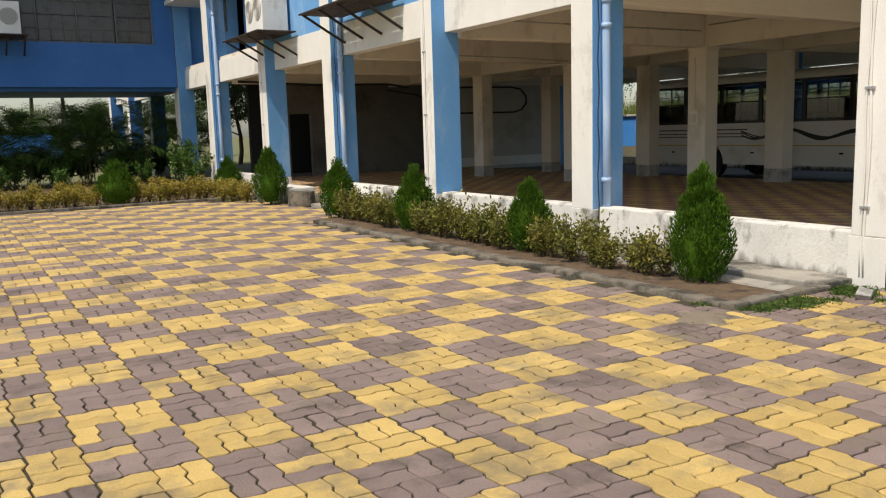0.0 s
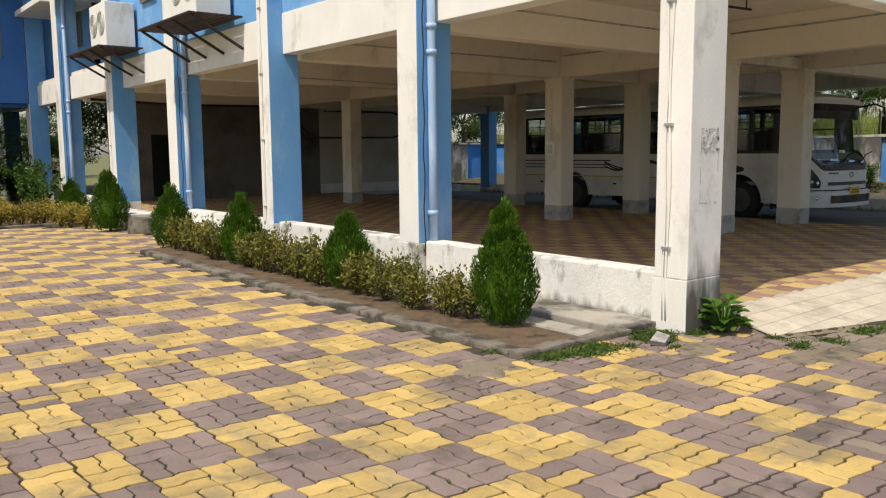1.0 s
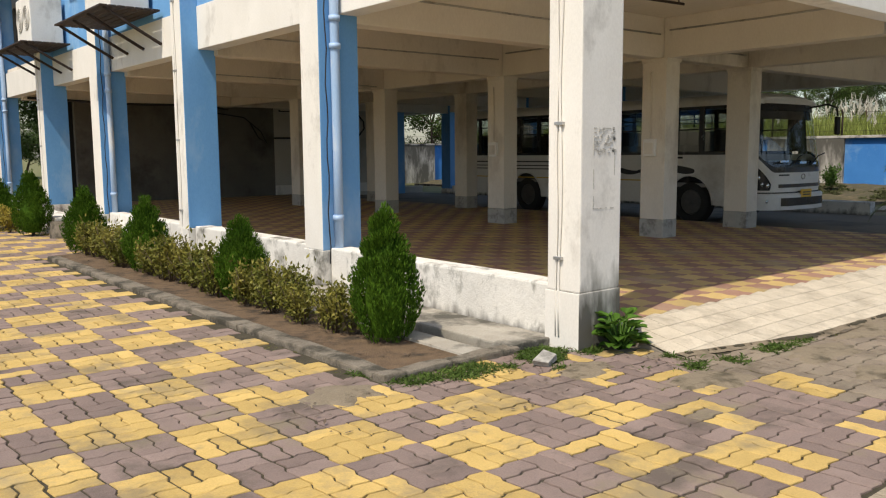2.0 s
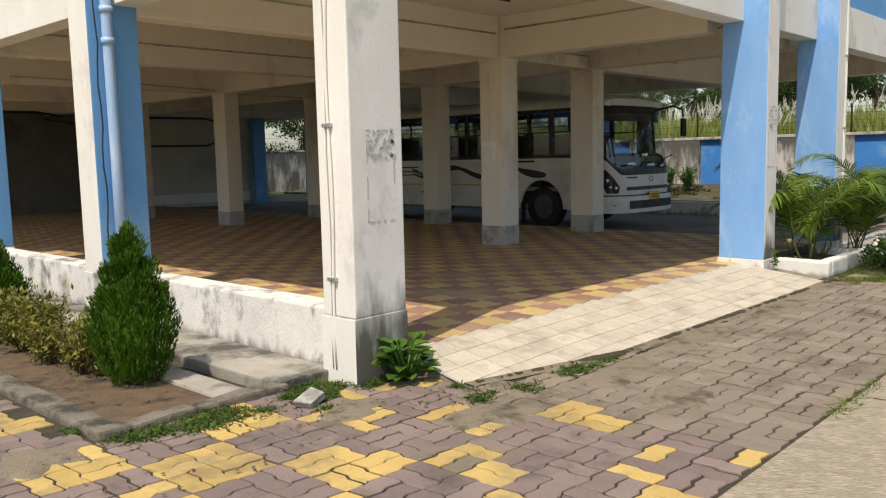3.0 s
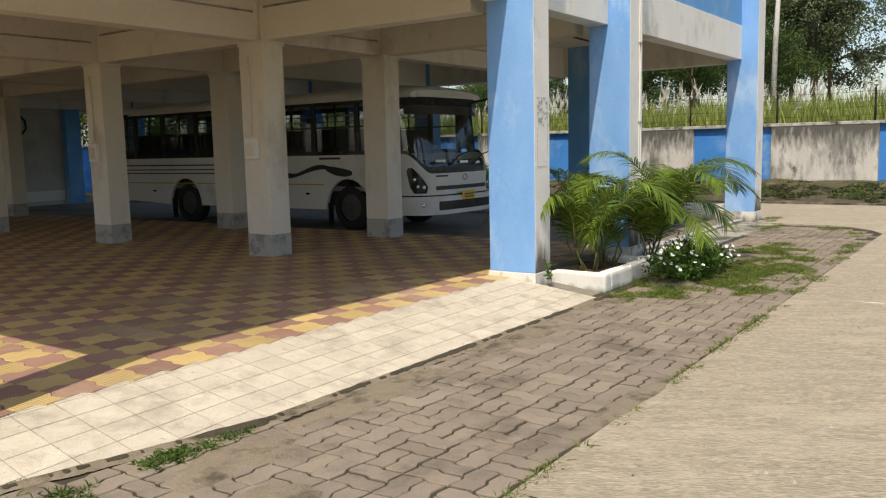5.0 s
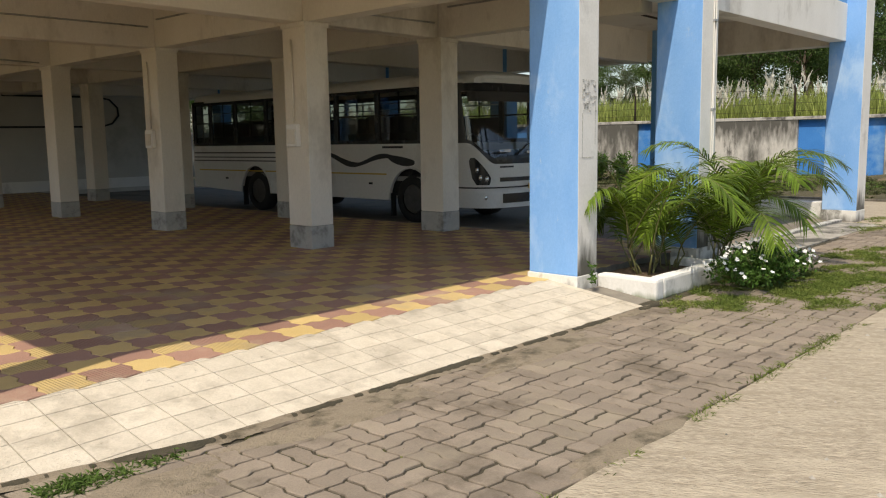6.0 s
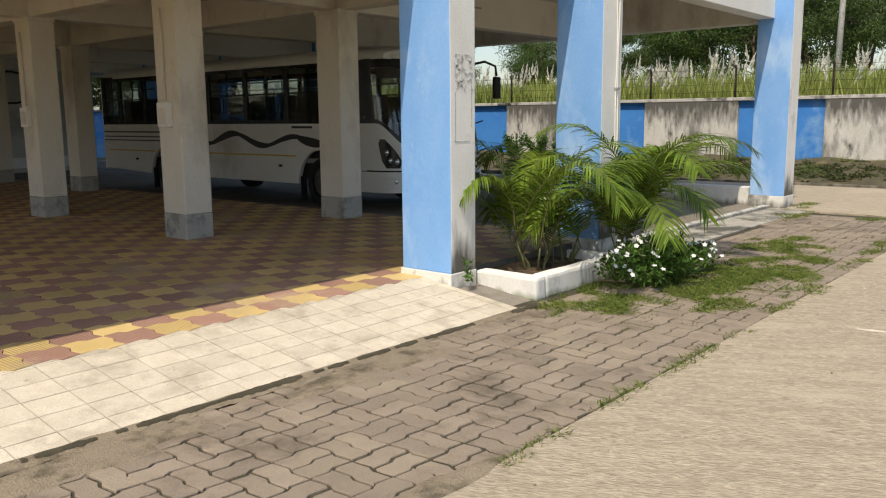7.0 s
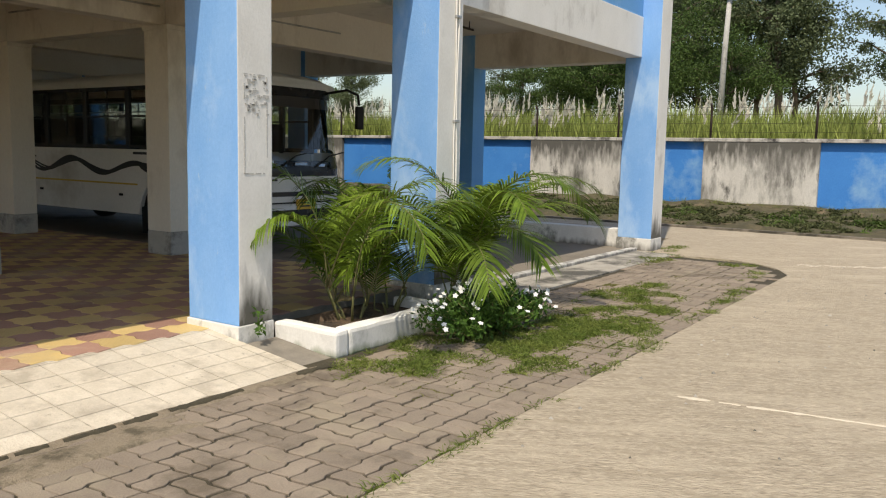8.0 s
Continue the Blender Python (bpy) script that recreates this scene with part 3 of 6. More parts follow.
def air_conditioner(loc):
    root = empty("air_conditioner", loc)
    tagged(root, "cream outdoor air conditioner unit with two fans", "air conditioner", "air conditioners")
    bm = bmesh.new()
    box(bm, -0.62, 0.0, 0.0, 1.15, 0.03, 0.98, 0.02)
    part("case", bm, AC_WHITE, root)
    for yy in (0.3, 0.85):
        bm = bmesh.new()
        for r in (0.06, 0.11, 0.16, 0.21, 0.245):
            tube(bm, [(-0.635, yy + r * math.cos(a * math.pi / 12), 0.55 + r * math.sin(a * math.pi / 12)) for a in range(25)], 0.006, 4, cap=False)
        g = part("grille", bm, AC_WHITE, root)
        bm = bmesh.new()
        bmesh.ops.create_cone(bm, cap_ends=True, segments=24, radius1=0.25, radius2=0.25, depth=0.012, matrix=Matrix.Translation((-0.622, yy, 0.55)) @ Matrix.Rotation(math.pi / 2, 4, "Y"))
        part("fan", bm, FAN, root, "dark recessed fan opening")
    return root


def ac_shelf(loc, n=2.55):
    root = empty("bracket_shelf", loc)
    tagged(root, "rusty dark iron shelf on slanting brackets", "shelf", "air conditioner shelves")
    for k in range(7):
        bm = bmesh.new()
        box(bm, -0.95 + k * 0.135, -0.95 + k * 0.135 + 0.115, 0, n, 0.0, 0.03, 0.004)
        part("slat", bm, IRON, root)
    for k in range(4):
        yy = 0.08 + k * (n - 0.16) / 3
        bm = bmesh.new()
        tube(bm, [(0, yy, -0.5), (-0.45, yy, -0.25), (-0.88, yy, 0.0)], 0.026, 6)
        part("bracket", bm, IRON, root)
    return root


for y0 in (17.95, 12.95):
    ac_shelf((7.24, y0, 3.8))
    air_conditioner((7.2, y0 + 0.42, 3.83))
ac_shelf((2.6, 27.98, 4.58), 1.6).matrix_world = pose(2.6, 27.985, 4.58, 0, 0, 90)
air_conditioner((2.4, 27.94, 4.58)).matrix_world = pose(2.45, 27.97, 4.585, 0, 0, 90)

# ---- windows of the upper floor ----
PANE = mat("dusty_dark_window_glass", (0.085, 0.082, 0.075), (0.15, 0.143, 0.13), 3, 0.3, 0.0, 30)
FRAME = mat("grey_window_frame", (0.17, 0.165, 0.155), (0.24, 0.235, 0.22), 6, 0.6, 0.05)


def window(loc, w, h, nx, nz, rz=0, label="barred window with dusty dark panes"):
    root = empty("window", loc)
    tagged(root, label, "window", "windows", "structure")
    for x0, x1, z0, z1 in ((0, w, 0, 0.05), (0, w, h - 0.05, h), (0, 0.05, 0.05, h - 0.05), (w - 0.05, w, 0.05, h - 0.05)):
        bm = bmesh.new()
        box(bm, x0, x1, -0.03, 0.03, z0, z1, 0.004)
        part("frame", bm, FRAME, root)
    for i in range(nx):
        for k in range(nz):
            bm = bmesh.new()
            cw, ch = (w - 0.1) / nx, (h - 0.1) / nz
            box(bm, 0.05 + i * cw + 0.02, 0.05 + (i + 1) * cw - 0.02, -0.004, 0.004, 0.05 + k * ch + 0.02, 0.05 + (k + 1) * ch - 0.02)
            part("pane", bm, PANE, root)
    for i in range(1, nx * 3):
        bm = bmesh.new()
        tube(bm, [(w * i / nx / 3, -0.05, 0.03), (w * i / nx / 3, -0.05, h - 0.03)], 0.011 if i % 3 else 0.024, 5)
        part("bar", bm, FRAME, root)
    for k in range(1, nz * 2):
        bm = bmesh.new()
        tube(bm, [(0.03, -0.055, h * k / nz / 2), (w - 0.03, -0.055, h * k / nz / 2)], 0.011, 5)
        part("bar", bm, FRAME, root)
    root.matrix_world = pose(*loc, 0, 0, rz)
    return root


window((1.8, 28.12, 4.5), 4.55, 1.7, 4, 2, 0, "wide barred window of dusty panes in the blue wing")
window((-3.0, 28.12, 4.5), 4.78, 1.7, 4, 2, 0, "wide barred window of dusty panes in the blue wing")
for y, wx in ((17.2, 7.23), (21.9, 8.07), (25.9, 8.07)):
    window((wx, y + 0.8, 4.75), 0.9, 1.5, 2, 2, -90, "narrow dark window in the light blue wall")

# ---- boundary wall ----
BX = 30.3
BANK = mat("littered_dark_soil", (0.05, 0.045, 0.025), (0.11, 0.095, 0.05), 5, 1.0, 0.9, 30, (0.16, 0.12, 0.07), 0.3)
PLASTER = mat("stained_grey_plaster", (0.50, 0.475, 0.425), (0.68, 0.65, 0.59), 1.3, 0.95, 0.4, 30, (0.12, 0.115, 0.10), 0.68, (1.3, 1.3, 0.45), dust=((0.085, 0.08, 0.07), 2.2, 0.56, 0.68), damp=((0.11, 0.105, 0.09), 2.05, 0.75))
CAPS = mat("sooty_wall_coping", (0.38, 0.36, 0.32), (0.60, 0.57, 0.515), 4, 0.95, 0.4, 40, (0.06, 0.055, 0.05), 0.6)


def boundary_wall(name, loc, rz, bays, first_blue):
    """Bays of 2.49 m along x; every other one is a recessed blue panel."""
    root = empty(name, loc)
    tagged(root, "stained grey boundary wall with recessed blue panels", "wall", kind="structure")
    for k in range(bays):
        x0, x1 = k * 2.49, (k + 1) * 2.49
        blue = (k % 2 == 0) == first_blue
        if blue:
            bm = bmesh.new()
            box(bm, x0 + 0.13, x1 - 0.13, 0.11, 0.21, 0.0, 1.93)
            part("panel", bm, BLUE_DEEP, root, "recessed bright blue panel")
        else:
            bm = bmesh.new()
            box(bm, x0 - 0.13, x1 + 0.13, 0.0, 0.22, 0.0, 1.93, 0.01)
            part("panel", bm, PLASTER, root, "stained grey plaster panel")
        bm = bmesh.new()
        box(bm, x0 + 0.002, x1 - 0.002, -0.012, 0.235, 1.93, 2.02, 0.012)
        part("coping", bm, CAPS, root)
        bm = bmesh.new()
        tube(bm, [(x0, 0.1, 2.0), (x0, 0.1, 2.5), (x0, 0.1, 2.78), (x0, 0.02, 2.88)], 0.032, 6)
        part("fence_post", bm, IRON, root, "dark iron fence post")
        for z in (2.18, 2.4, 2.62, 2.8):
            bm = bmesh.new()
            tube(bm, [(x0, 0.1, z), ((x0 + x1) / 2, 0.1, z - 0.02), (x1, 0.1, z)], 0.006, 4)
            part("wire", bm, IRON, root)
    root.matrix_world = pose(*loc, 0, 0, rz)
    return root


boundary_wall("boundary_wall_east", (BX, 32.77, 0), -90, 17, True)
boundary_wall("boundary_wall_north", (14.0, 33.2, 0), 0, 7, True)
slab("garden_wall", -20.0, 6.2, 52.0, 52.25, 0.0, 1.9, BLUE_DEEP, "far blue garden wall", "wall")

# soil bank before the wall
bm = bmesh.new()
nx, ny = 10, 90
grid = [[bm.verts.new((26.9 + (BX - 26.9) * i / nx, -8 + 40 * j / ny, (0.0 if i == 0 else 0.06 + 0.36 * (i / nx) ** 1.5 + 0.12 * noise.noise(Vector((i * 0.8, j * 0.45, 0)))) if i else -0.04)) for j in range(ny + 1)] for i in range(nx + 1)]
for i in range(nx):
    for j in range(ny):
        bm.faces.new((grid[i][j], grid[i + 1][j], grid[i + 1][j + 1], grid[i][j + 1])).smooth = True
tagged(obj("soil_bank", bm, BANK), "dark soil bank along the boundary wall", "ground", kind="structure")
slab("bed_kerb", 26.78, 26.93, -8.0, 32.0, -0.04, 0.05, KERB, "low kerb of the soil bank", "kerb")
# raised field behind the wall
bm = bmesh.new()
grid = [[bm.verts.new((30.55 + 60 * (i / 14) ** 1.6, -40 + 110 * j / 30, 1.75 + 0.5 * (1 - math.exp(-i * 0.6)) + 0.15 * noise.noise(Vector((i * 0.7, j * 0.9, 3))))) for j in range(31)] for i in range(15)]
for i in range(14):
    for j in range(30):
        bm.faces.new((grid[i][j], grid[i + 1][j], grid[i + 1][j + 1], grid[i][j + 1])).smooth = True
tagged(obj("raised_field", bm, EARTH), "raised grassy field behind the wall", "ground", kind="structure")

# utility pole
root = empty("utility_pole", (38.0, 7.35, 2.0))
tagged(root, "tall grey concrete utility pole in the field", "pole")
bm = bmesh.new()
tube(bm, [(0, 0, 0), (0, -0.04, 3), (0.02, -0.1, 4.85)], 0.11, 10, r_end=0.08)
part("shaft", bm, GREY_BASE, root)
bm = bmesh.new()
box(bm, -0.12, 0.16, -0.22, 0.02, 4.85, 4.93, 0.01)
part("cap", bm, IRON, root)

# ---- bus ----
BUS_WHITE = mat("white_bus_enamel", (0.70, 0.69, 0.66), (0.76, 0.75, 0.72), 1.2, 0.32, 0.02, 20, (0.50, 0.47, 0.42), 0.2)
BUS_BLACK = mat("glossy_black_enamel", (0.012, 0.012, 0.013), (0.022, 0.022, 0.023), 3, 0.25, 0.0)
STRIPE = mat("dark_bus_stripe", (0.02, 0.02, 0.022), (0.04, 0.04, 0.042), 4, 0.35, 0.0)
GOLD = mat("yellow_bus_line", (0.55, 0.36, 0.06), (0.62, 0.42, 0.08), 4, 0.4, 0.0)
PLATE = mat("yellow_plate", (0.75, 0.45, 0.05), (0.8, 0.5, 0.06), 6, 0.5, 0.0)
SEAT = mat("dark_seat_cloth", (0.03, 0.028, 0.03), (0.06, 0.055, 0.055), 8, 0.85, 0.1)
CREAM = mat("grey_bus_lining", (0.20, 0.195, 0.18), (0.26, 0.25, 0.235), 4, 0.7, 0.05)
LENS = mat("lamp_reflector", (0.62, 0.62, 0.60), (0.75, 0.75, 0.73), 9, 0.15, 0.0, metal=0.8)
RIM = mat("grey_steel_rim", (0.07, 0.068, 0.065), (0.13, 0.127, 0.122), 9, 0.5, 0.05, metal=0.5)


def glass_mat(name, tint, gloss=0.10):
    m = bpy.data.materials.new(name)
    m.use_nodes = True
    t = m.node_tree
    t.nodes.remove(t.nodes["Principled BSDF"])
    tr, gl, mx = t.nodes.new("ShaderNodeBsdfTransparent"), t.nodes.new("ShaderNodeBsdfGlossy"), t.nodes.new("ShaderNodeMixShader")
    lw = t.nodes.new("ShaderNodeLayerWeight")
    lw.inputs[0].default_value = 0.5
    pw = t.nodes.new("ShaderNodeMath")
    pw.operation = "POWER"
    pw.inputs[1].default_value = 4.0
    t.links.new(lw.outputs["Facing"], pw.inputs[0])
    tr.inputs[0].default_value = (*tint, 1)
    gl.inputs["Roughness"].default_value = 0.03
    ad = t.nodes.new("ShaderNodeMath")
    ad.operation = "MULTIPLY_ADD"
    ad.inputs[1].default_value, ad.inputs[2].default_value = 0.5, gloss
    t.links.new(pw.outputs[0], ad.inputs[0])
    t.links.new(ad.outputs[0], mx.inputs[0])
    t.links.new(tr.outputs[0], mx.inputs[1])
    t.links.new(gl.outputs[0], mx.inputs[2])
    t.links.new(mx.outputs[0], t.nodes["Material Output"].inputs[0])
    return m


GLASS = glass_mat("tinted_bus_glass", (0.70, 0.73, 0.72), 0.05)
GLASS_F = glass_mat("clear_windscreen_glass", (0.84, 0.87, 0.86), 0.09)

BL, HW = 9.35, 1.17
WHEELS = (1.87, 6.78)


def build_bus():
    root = empty("bus", (18.45, 8.08, 0.0))
    tagged(root, "parked white bus with black wave stripes in the bay", "bus")
    # lower side panels with wheel arches
    for s in (-1, 1):
        bm = bmesh.new()
        out = [(0.9, 0.4)]
        for w in WHEELS:
            for k in range(13):
                a = math.pi * (1 - k / 12)
                out.append((w + 0.56 * math.cos(a), 0.42 + 0.60 * math.sin(a)))
        out += [(BL, 0.5), (BL, 1.46), (0.9, 1.46)]
        a = [bm.verts.new((s * HW, y, z)) for y, z in out]
        b = [bm.verts.new((s * (HW - 0.05), y, z)) for y, z in out]
        bm.faces.new(a)
        bm.faces.new(b[::-1])
        for k in range(len(a)):
            bm.faces.new((a[k], b[k], b[(k + 1) % len(a)], a[(k + 1) % len(a)]))
        bmesh.ops.recalc_face_normals(bm, faces=bm.faces)
        bmesh.ops.triangulate(bm, faces=[f for f in bm.faces if len(f.verts) > 4])
        part("side_panel", bm, BUS_WHITE, root)
        for w in WHEELS:
            bm = bmesh.new()
            tube(bm, [(s * (HW + 0.006), w + 0.57 * math.cos(math.pi * k / 12), 0.42 + 0.61 * math.sin(math.pi * k / 12)) for k in range(13)], 0.022, 6)
            part("wheel_arch", bm, BUS_WHITE, root)
        # window pillars, rails and panes
        ys = [0.92, 1.62, 2.75, 3.95, 5.15, 6.35, 7.55, 8.6, BL - 0.02]
        for y in ys:
            bm = bmesh.new()
            box(bm, s * (HW - 0.03) - 0.028, s * (HW - 0.03) + 0.028, y - 0.055, y + 0.055, 1.44, 2.46, 0.008)
            part("window_pillar", bm, BUS_BLACK, root)
        for z0, z1 in ((1.44, 1.53), (2.40, 2.50), (1.97, 2.0)):
            bm = bmesh.new()
            box(bm, s * (HW - 0.026) - 0.02, s * (HW - 0.026) + 0.02, 0.9, BL, z0, z1, 0.005)
            part("window_rail", bm, BUS_BLACK, root)
        for y0, y1 in zip(ys, ys[1:]):
            bm = bmesh.new()
            box(bm, s * (HW - 0.035) - 0.003, s * (HW - 0.035) + 0.003, y0 + 0.05, y1 - 0.05, 1.53, 2.40)
            p = part("window", bm, GLASS, root, "tinted side window")
            p.visible_shadow = False
            if y0 > 1.5:
                bm = bmesh.new()
                tube(bm, [(s * (HW - 0.07), y0 + 0.05, 2.2), (s * (HW - 0.07), y1 - 0.05, 2.2)], 0.012, 5)
                part("guard_bar", bm, STEEL, root)
                bm = bmesh.new()
                # far side: tall dark panel added to block light through the lower windows
                box(bm, s * (HW - 0.05) - 0.006, s * (HW - 0.05) + 0.006, y0 + 0.05, y1 - 0.05, 1.5, 1.66 if s < 0 else 1.95)
                part("lower_frame", bm, BUS_BLACK if s < 0 else SEAT, root)
                bm = bmesh.new()
                ym = (y0 + y1) / 2
                box(bm, s * (HW - 0.045) - 0.008, s * (HW - 0.045) + 0.008, ym - 0.016, ym + 0.016, 1.53, 2.40)
                part("sash", bm, BUS_BLACK, root)
        # stripes
        n = 60

        def ribbon(name, f, y0, y1, width, material):
            bm = bmesh.new()
            prev = None
            for k in range(n + 1):
                t = k / n
                y = y0 + (y1 - y0) * t
                z, w = f(t), width * (0.25 + 0.75 * math.sin(math.pi * min(1, max(0, t))) ** 0.5) if width > 0.03 else width
                q = [bm.verts.new((s * (HW + 0.004), y, z + d)) for d in (-w / 2, w / 2)]
                if prev:
                    bm.faces.new((prev[0], q[0], q[1], prev[1]))
                prev = q
            return part(name, bm, material, root)

        for k, (ph, amp, w) in enumerate(((0.0, 0.13, 0.075), (0.55, 0.11, 0.06), (1.0, 0.08, 0.03))):
            ribbon("stripe", lambda t, ph=ph, amp=amp: 1.15 + amp * math.cos(2 * math.pi * (1.9 * t - 0.18) + ph) * (0.75 + 0.3 * t) + 0.05 * t, 2.2 + 0.1 * k, 5.7, w, STRIPE)
        ribbon("stripe", lambda t: 1.12 + 0.10 * t * t, 1.75, 2.45, 0.16, STRIPE)
        for z, w in ((1.30, 0.05), (1.20, 0.024), (1.12, 0.024)):
            ribbon("stripe", lambda t, z=z: z, 5.5, BL, min(w, 0.029), STRIPE)
        ribbon("waist_line", lambda t: 0.90, 2.5, BL - 0.2, 0.028, GOLD)
        bm = bmesh.new()
        box(bm, s * HW - 0.006, s * HW + 0.006, 2.05, 2.6, 1.38, 1.42)
        part("badge", bm, STRIPE, root)
        for y in (2.9, 5.3, 7.9):
            bm = bmesh.new()
            box(bm, s * HW - 0.012, s * HW + 0.012, y, y + 0.1, 0.70, 0.74, 0.004)
            part("side_marker", bm, BUS_BLACK, root)
    # roof shell
    bm = bmesh.new()
    rows = []
    prof = [(-HW, 2.46), (-HW, 2.54), (-1.12, 2.62), (-0.95, 2.68), (-0.6, 2.72), (0, 2.74), (0.6, 2.72), (0.95, 2.68), (1.12, 2.62), (HW, 2.54), (HW, 2.46)]
    for y, k in ((0.36, 0.55), (0.55, 0.85), (0.95, 1.0), (4.0, 1.0), (8.6, 1.0), (BL - 0.1, 0.985), (BL + 0.02, 0.94)):
        rows.append([bm.verts.new((x * (0.9 + 0.1 * k if y < 1 else k), y, 2.46 + (z - 2.46) * k)) for x, z in prof])
    for u, w in zip(rows, rows[1:]):
        for k in range(len(prof) - 1):
            bm.faces.new((u[k], u[k + 1], w[k + 1], w[k])).smooth = True
    bm.faces.new(rows[-1])
    bm.faces.new(rows[0][::-1])
    bmesh.ops.recalc_face_normals(bm, faces=bm.faces)
    part("roof", bm, BUS_WHITE, root)
    # rear
    bm = bmesh.new()
    box(bm, -HW, HW, BL + 0.002, BL + 0.06, 0.45, 1.6, 0.02)
    box(bm, -HW, -HW + 0.28, BL + 0.002, BL + 0.06, 1.602, 2.46, 0.02)
    box(bm, HW - 0.28, HW, BL + 0.002, BL + 0.06, 1.602, 2.46, 0.02)
    part("rear_panel", bm, BUS_WHITE, root)
    bm = bmesh.new()
    box(bm, -HW + 0.285, HW - 0.285, BL + 0.02, BL + 0.028, 1.605, 2.45)
    part("rear_window", bm, GLASS, root).visible_shadow = False

    # front shell, in bands
    def rake(z):
        return 0.0 if z < 1.2 else (z - 1.2) * 0.22

    def fpt(th, z, off=0.0):
        s_, c_ = math.sin(th), math.cos(th)
        x = HW * math.copysign(abs(s_) ** 0.62, s_)
        y0 = rake(z) - (0.05 if z < 0.68 else 0.0)
        y = y0 + (0.9 - y0) * (1 - abs(c_) ** 0.5)
        return Vector((x * (1 + off * 0.8), y - off, z))

    def band(name, zs, a0, a1, material, off=0.0, label="", n=28):
        bm = bmesh.new()
        g = [[bm.verts.new(fpt(radians(a0 + (a1 - a0) * k / n), z, off)) for k in range(n + 1)] for z in zs]
        for u, w in zip(g, g[1:]):
            for k in range(n):
                bm.faces.new((u[k], w[k], w[k + 1], u[k + 1])).smooth = True
        bmesh.ops.recalc_face_normals(bm, faces=bm.faces)
        return part(name, bm, material, root, label)

    def swoop(name, low, high, a0, a1, material, off=0.0, label="", rows=5, n=36):
        """A band of the front between two curved edges, given as heights over the angle."""
        bm = bmesh.new()
        g = []
        for i in range(rows + 1):
            row = []
            for k in range(n + 1):
                a = a0 + (a1 - a0) * k / n
                z = low(abs(a)) + (high(abs(a)) - low(abs(a))) * i / rows
                row.append(bm.verts.new(fpt(radians(a), z, off)))
            g.append(row)
        for u, w in zip(g, g[1:]):
            for k in range(n):
                bm.faces.new((u[k], w[k], w[k + 1], u[k + 1])).smooth = True
        bmesh.ops.recalc_face_normals(bm, faces=bm.faces)
        return part(name, bm, material, root, label)

    def fender(a):
        t = min(1, max(0, (a - 38) / 40))
        return 1.10 + 0.36 * t * t * (3 - 2 * t)

    def sill(a):
        return fender(a) + 0.16 - 0.10 * min(1, a / 75)

    band("front_bumper", [0.36, 0.40, 0.46, 0.60, 0.66, 0.69], -90, 90, BUS_WHITE, 0.035)
    # black band painted on as the shade in the seam above the bumper
    band("bumper_shadow_gap", [0.688, 0.70, 0.712], -88, 88, BUS_BLACK, 0.004)
    band("front_panel", [0.70, 0.8, 1.0, 1.102], -90, 90, BUS_WHITE)
    for a0, a1 in ((-90, -38), (38, 90)):
        swoop("fender", lambda a: 1.10, fender, a0, a1, BUS_WHITE, 0.0, "white fender sweeping up round the windscreen")
    swoop("windscreen_mask", fender, sill, -88, 88, BUS_BLACK, 0.003, "black painted lower edge of the windscreen")
    p = swoop("windscreen", sill, lambda a: 2.36, -80, 80, GLASS_F, 0.0, "large curved wrap-round windscreen")
    p.visible_shadow = False
    for a0, a1 in ((-90, -79), (79, 90)):
        swoop("corner_post", sill, lambda a: 2.46, a0, a1, BUS_BLACK, 0.004)
    band("visor", [2.33, 2.40, 2.47], -88, 88, BUS_BLACK, 0.006)
    band("brow", [2.47, 2.50, 2.53], -88, 88, BUS_WHITE, 0.02, "white brow above the windscreen")
    band("sunshade", [2.16, 2.24, 2.33], -70, 70, SEAT, -0.03, "dark sun strip behind the glass")
    band("grille", [0.80, 0.83, 0.87], -33, 33, BUS_BLACK, 0.008)
    band("air_intake", [0.44, 0.50, 0.60], -33, 33, BUS_BLACK, 0.042)
    band("name_bar", [1.035, 1.05, 1.065], -33, -15, STRIPE, 0.008)
    for x0, x1, z in ((-0.16, 0.10, 1.27), (-0.9, -0.6, 1.30), (0.35, 0.5, 1.25)):
        bm = bmesh.new()
        box(bm, x0, x1, -0.012, 0.0, z, z + 0.045, 0.003)
        part("glass_sticker", bm, LENS, root, "small pale sticker on the windscreen")
    bm = bmesh.new()
    tube(bm, [(0.07 * math.cos(a * math.pi / 8), -0.012, 1.01 + 0.05 * math.sin(a * math.pi / 8)) for a in range(17)], 0.011, 5, cap=False)
    part("emblem", bm, LENS, root, "plain chrome ring emblem")
    bm = bmesh.new()
    box(bm, -0.2, 0.2, -0.095, -0.07, 0.60, 0.76, 0.004)
    pl = part("number_plate", bm, PLATE, root, "yellow plate with plain dark bars")
    for z in (0.64, 0.69):
        bm = bmesh.new()
        box(bm, -0.15, 0.15, -0.099, -0.0952, z, z + 0.022)
        part("bar", bm, STRIPE, pl)
    for s in (-1, 1):
        bm = bmesh.new()
        g = []
        for i in range(9):
            t = i / 8
            z = 0.75 + 0.46 * t
            outer = 71 + 7 * t - 4 * (1 - min(1, 4 * t)) - 3 * max(0, t - 0.85) / 0.15
            inner = 43 + 26 * t ** 1.6 + 5 * (1 - min(1, 4 * t))
            g.append([bm.verts.new(fpt(radians(s * (inner + (outer - inner) * k / 8)), z, 0.014)) for k in range(9)])
        for u, w in zip(g, g[1:]):
            for k in range(8):
                bm.faces.new((u[k], u[k + 1], w[k + 1], w[k])).smooth = True
        bmesh.ops.recalc_face_normals(bm, faces=bm.faces)
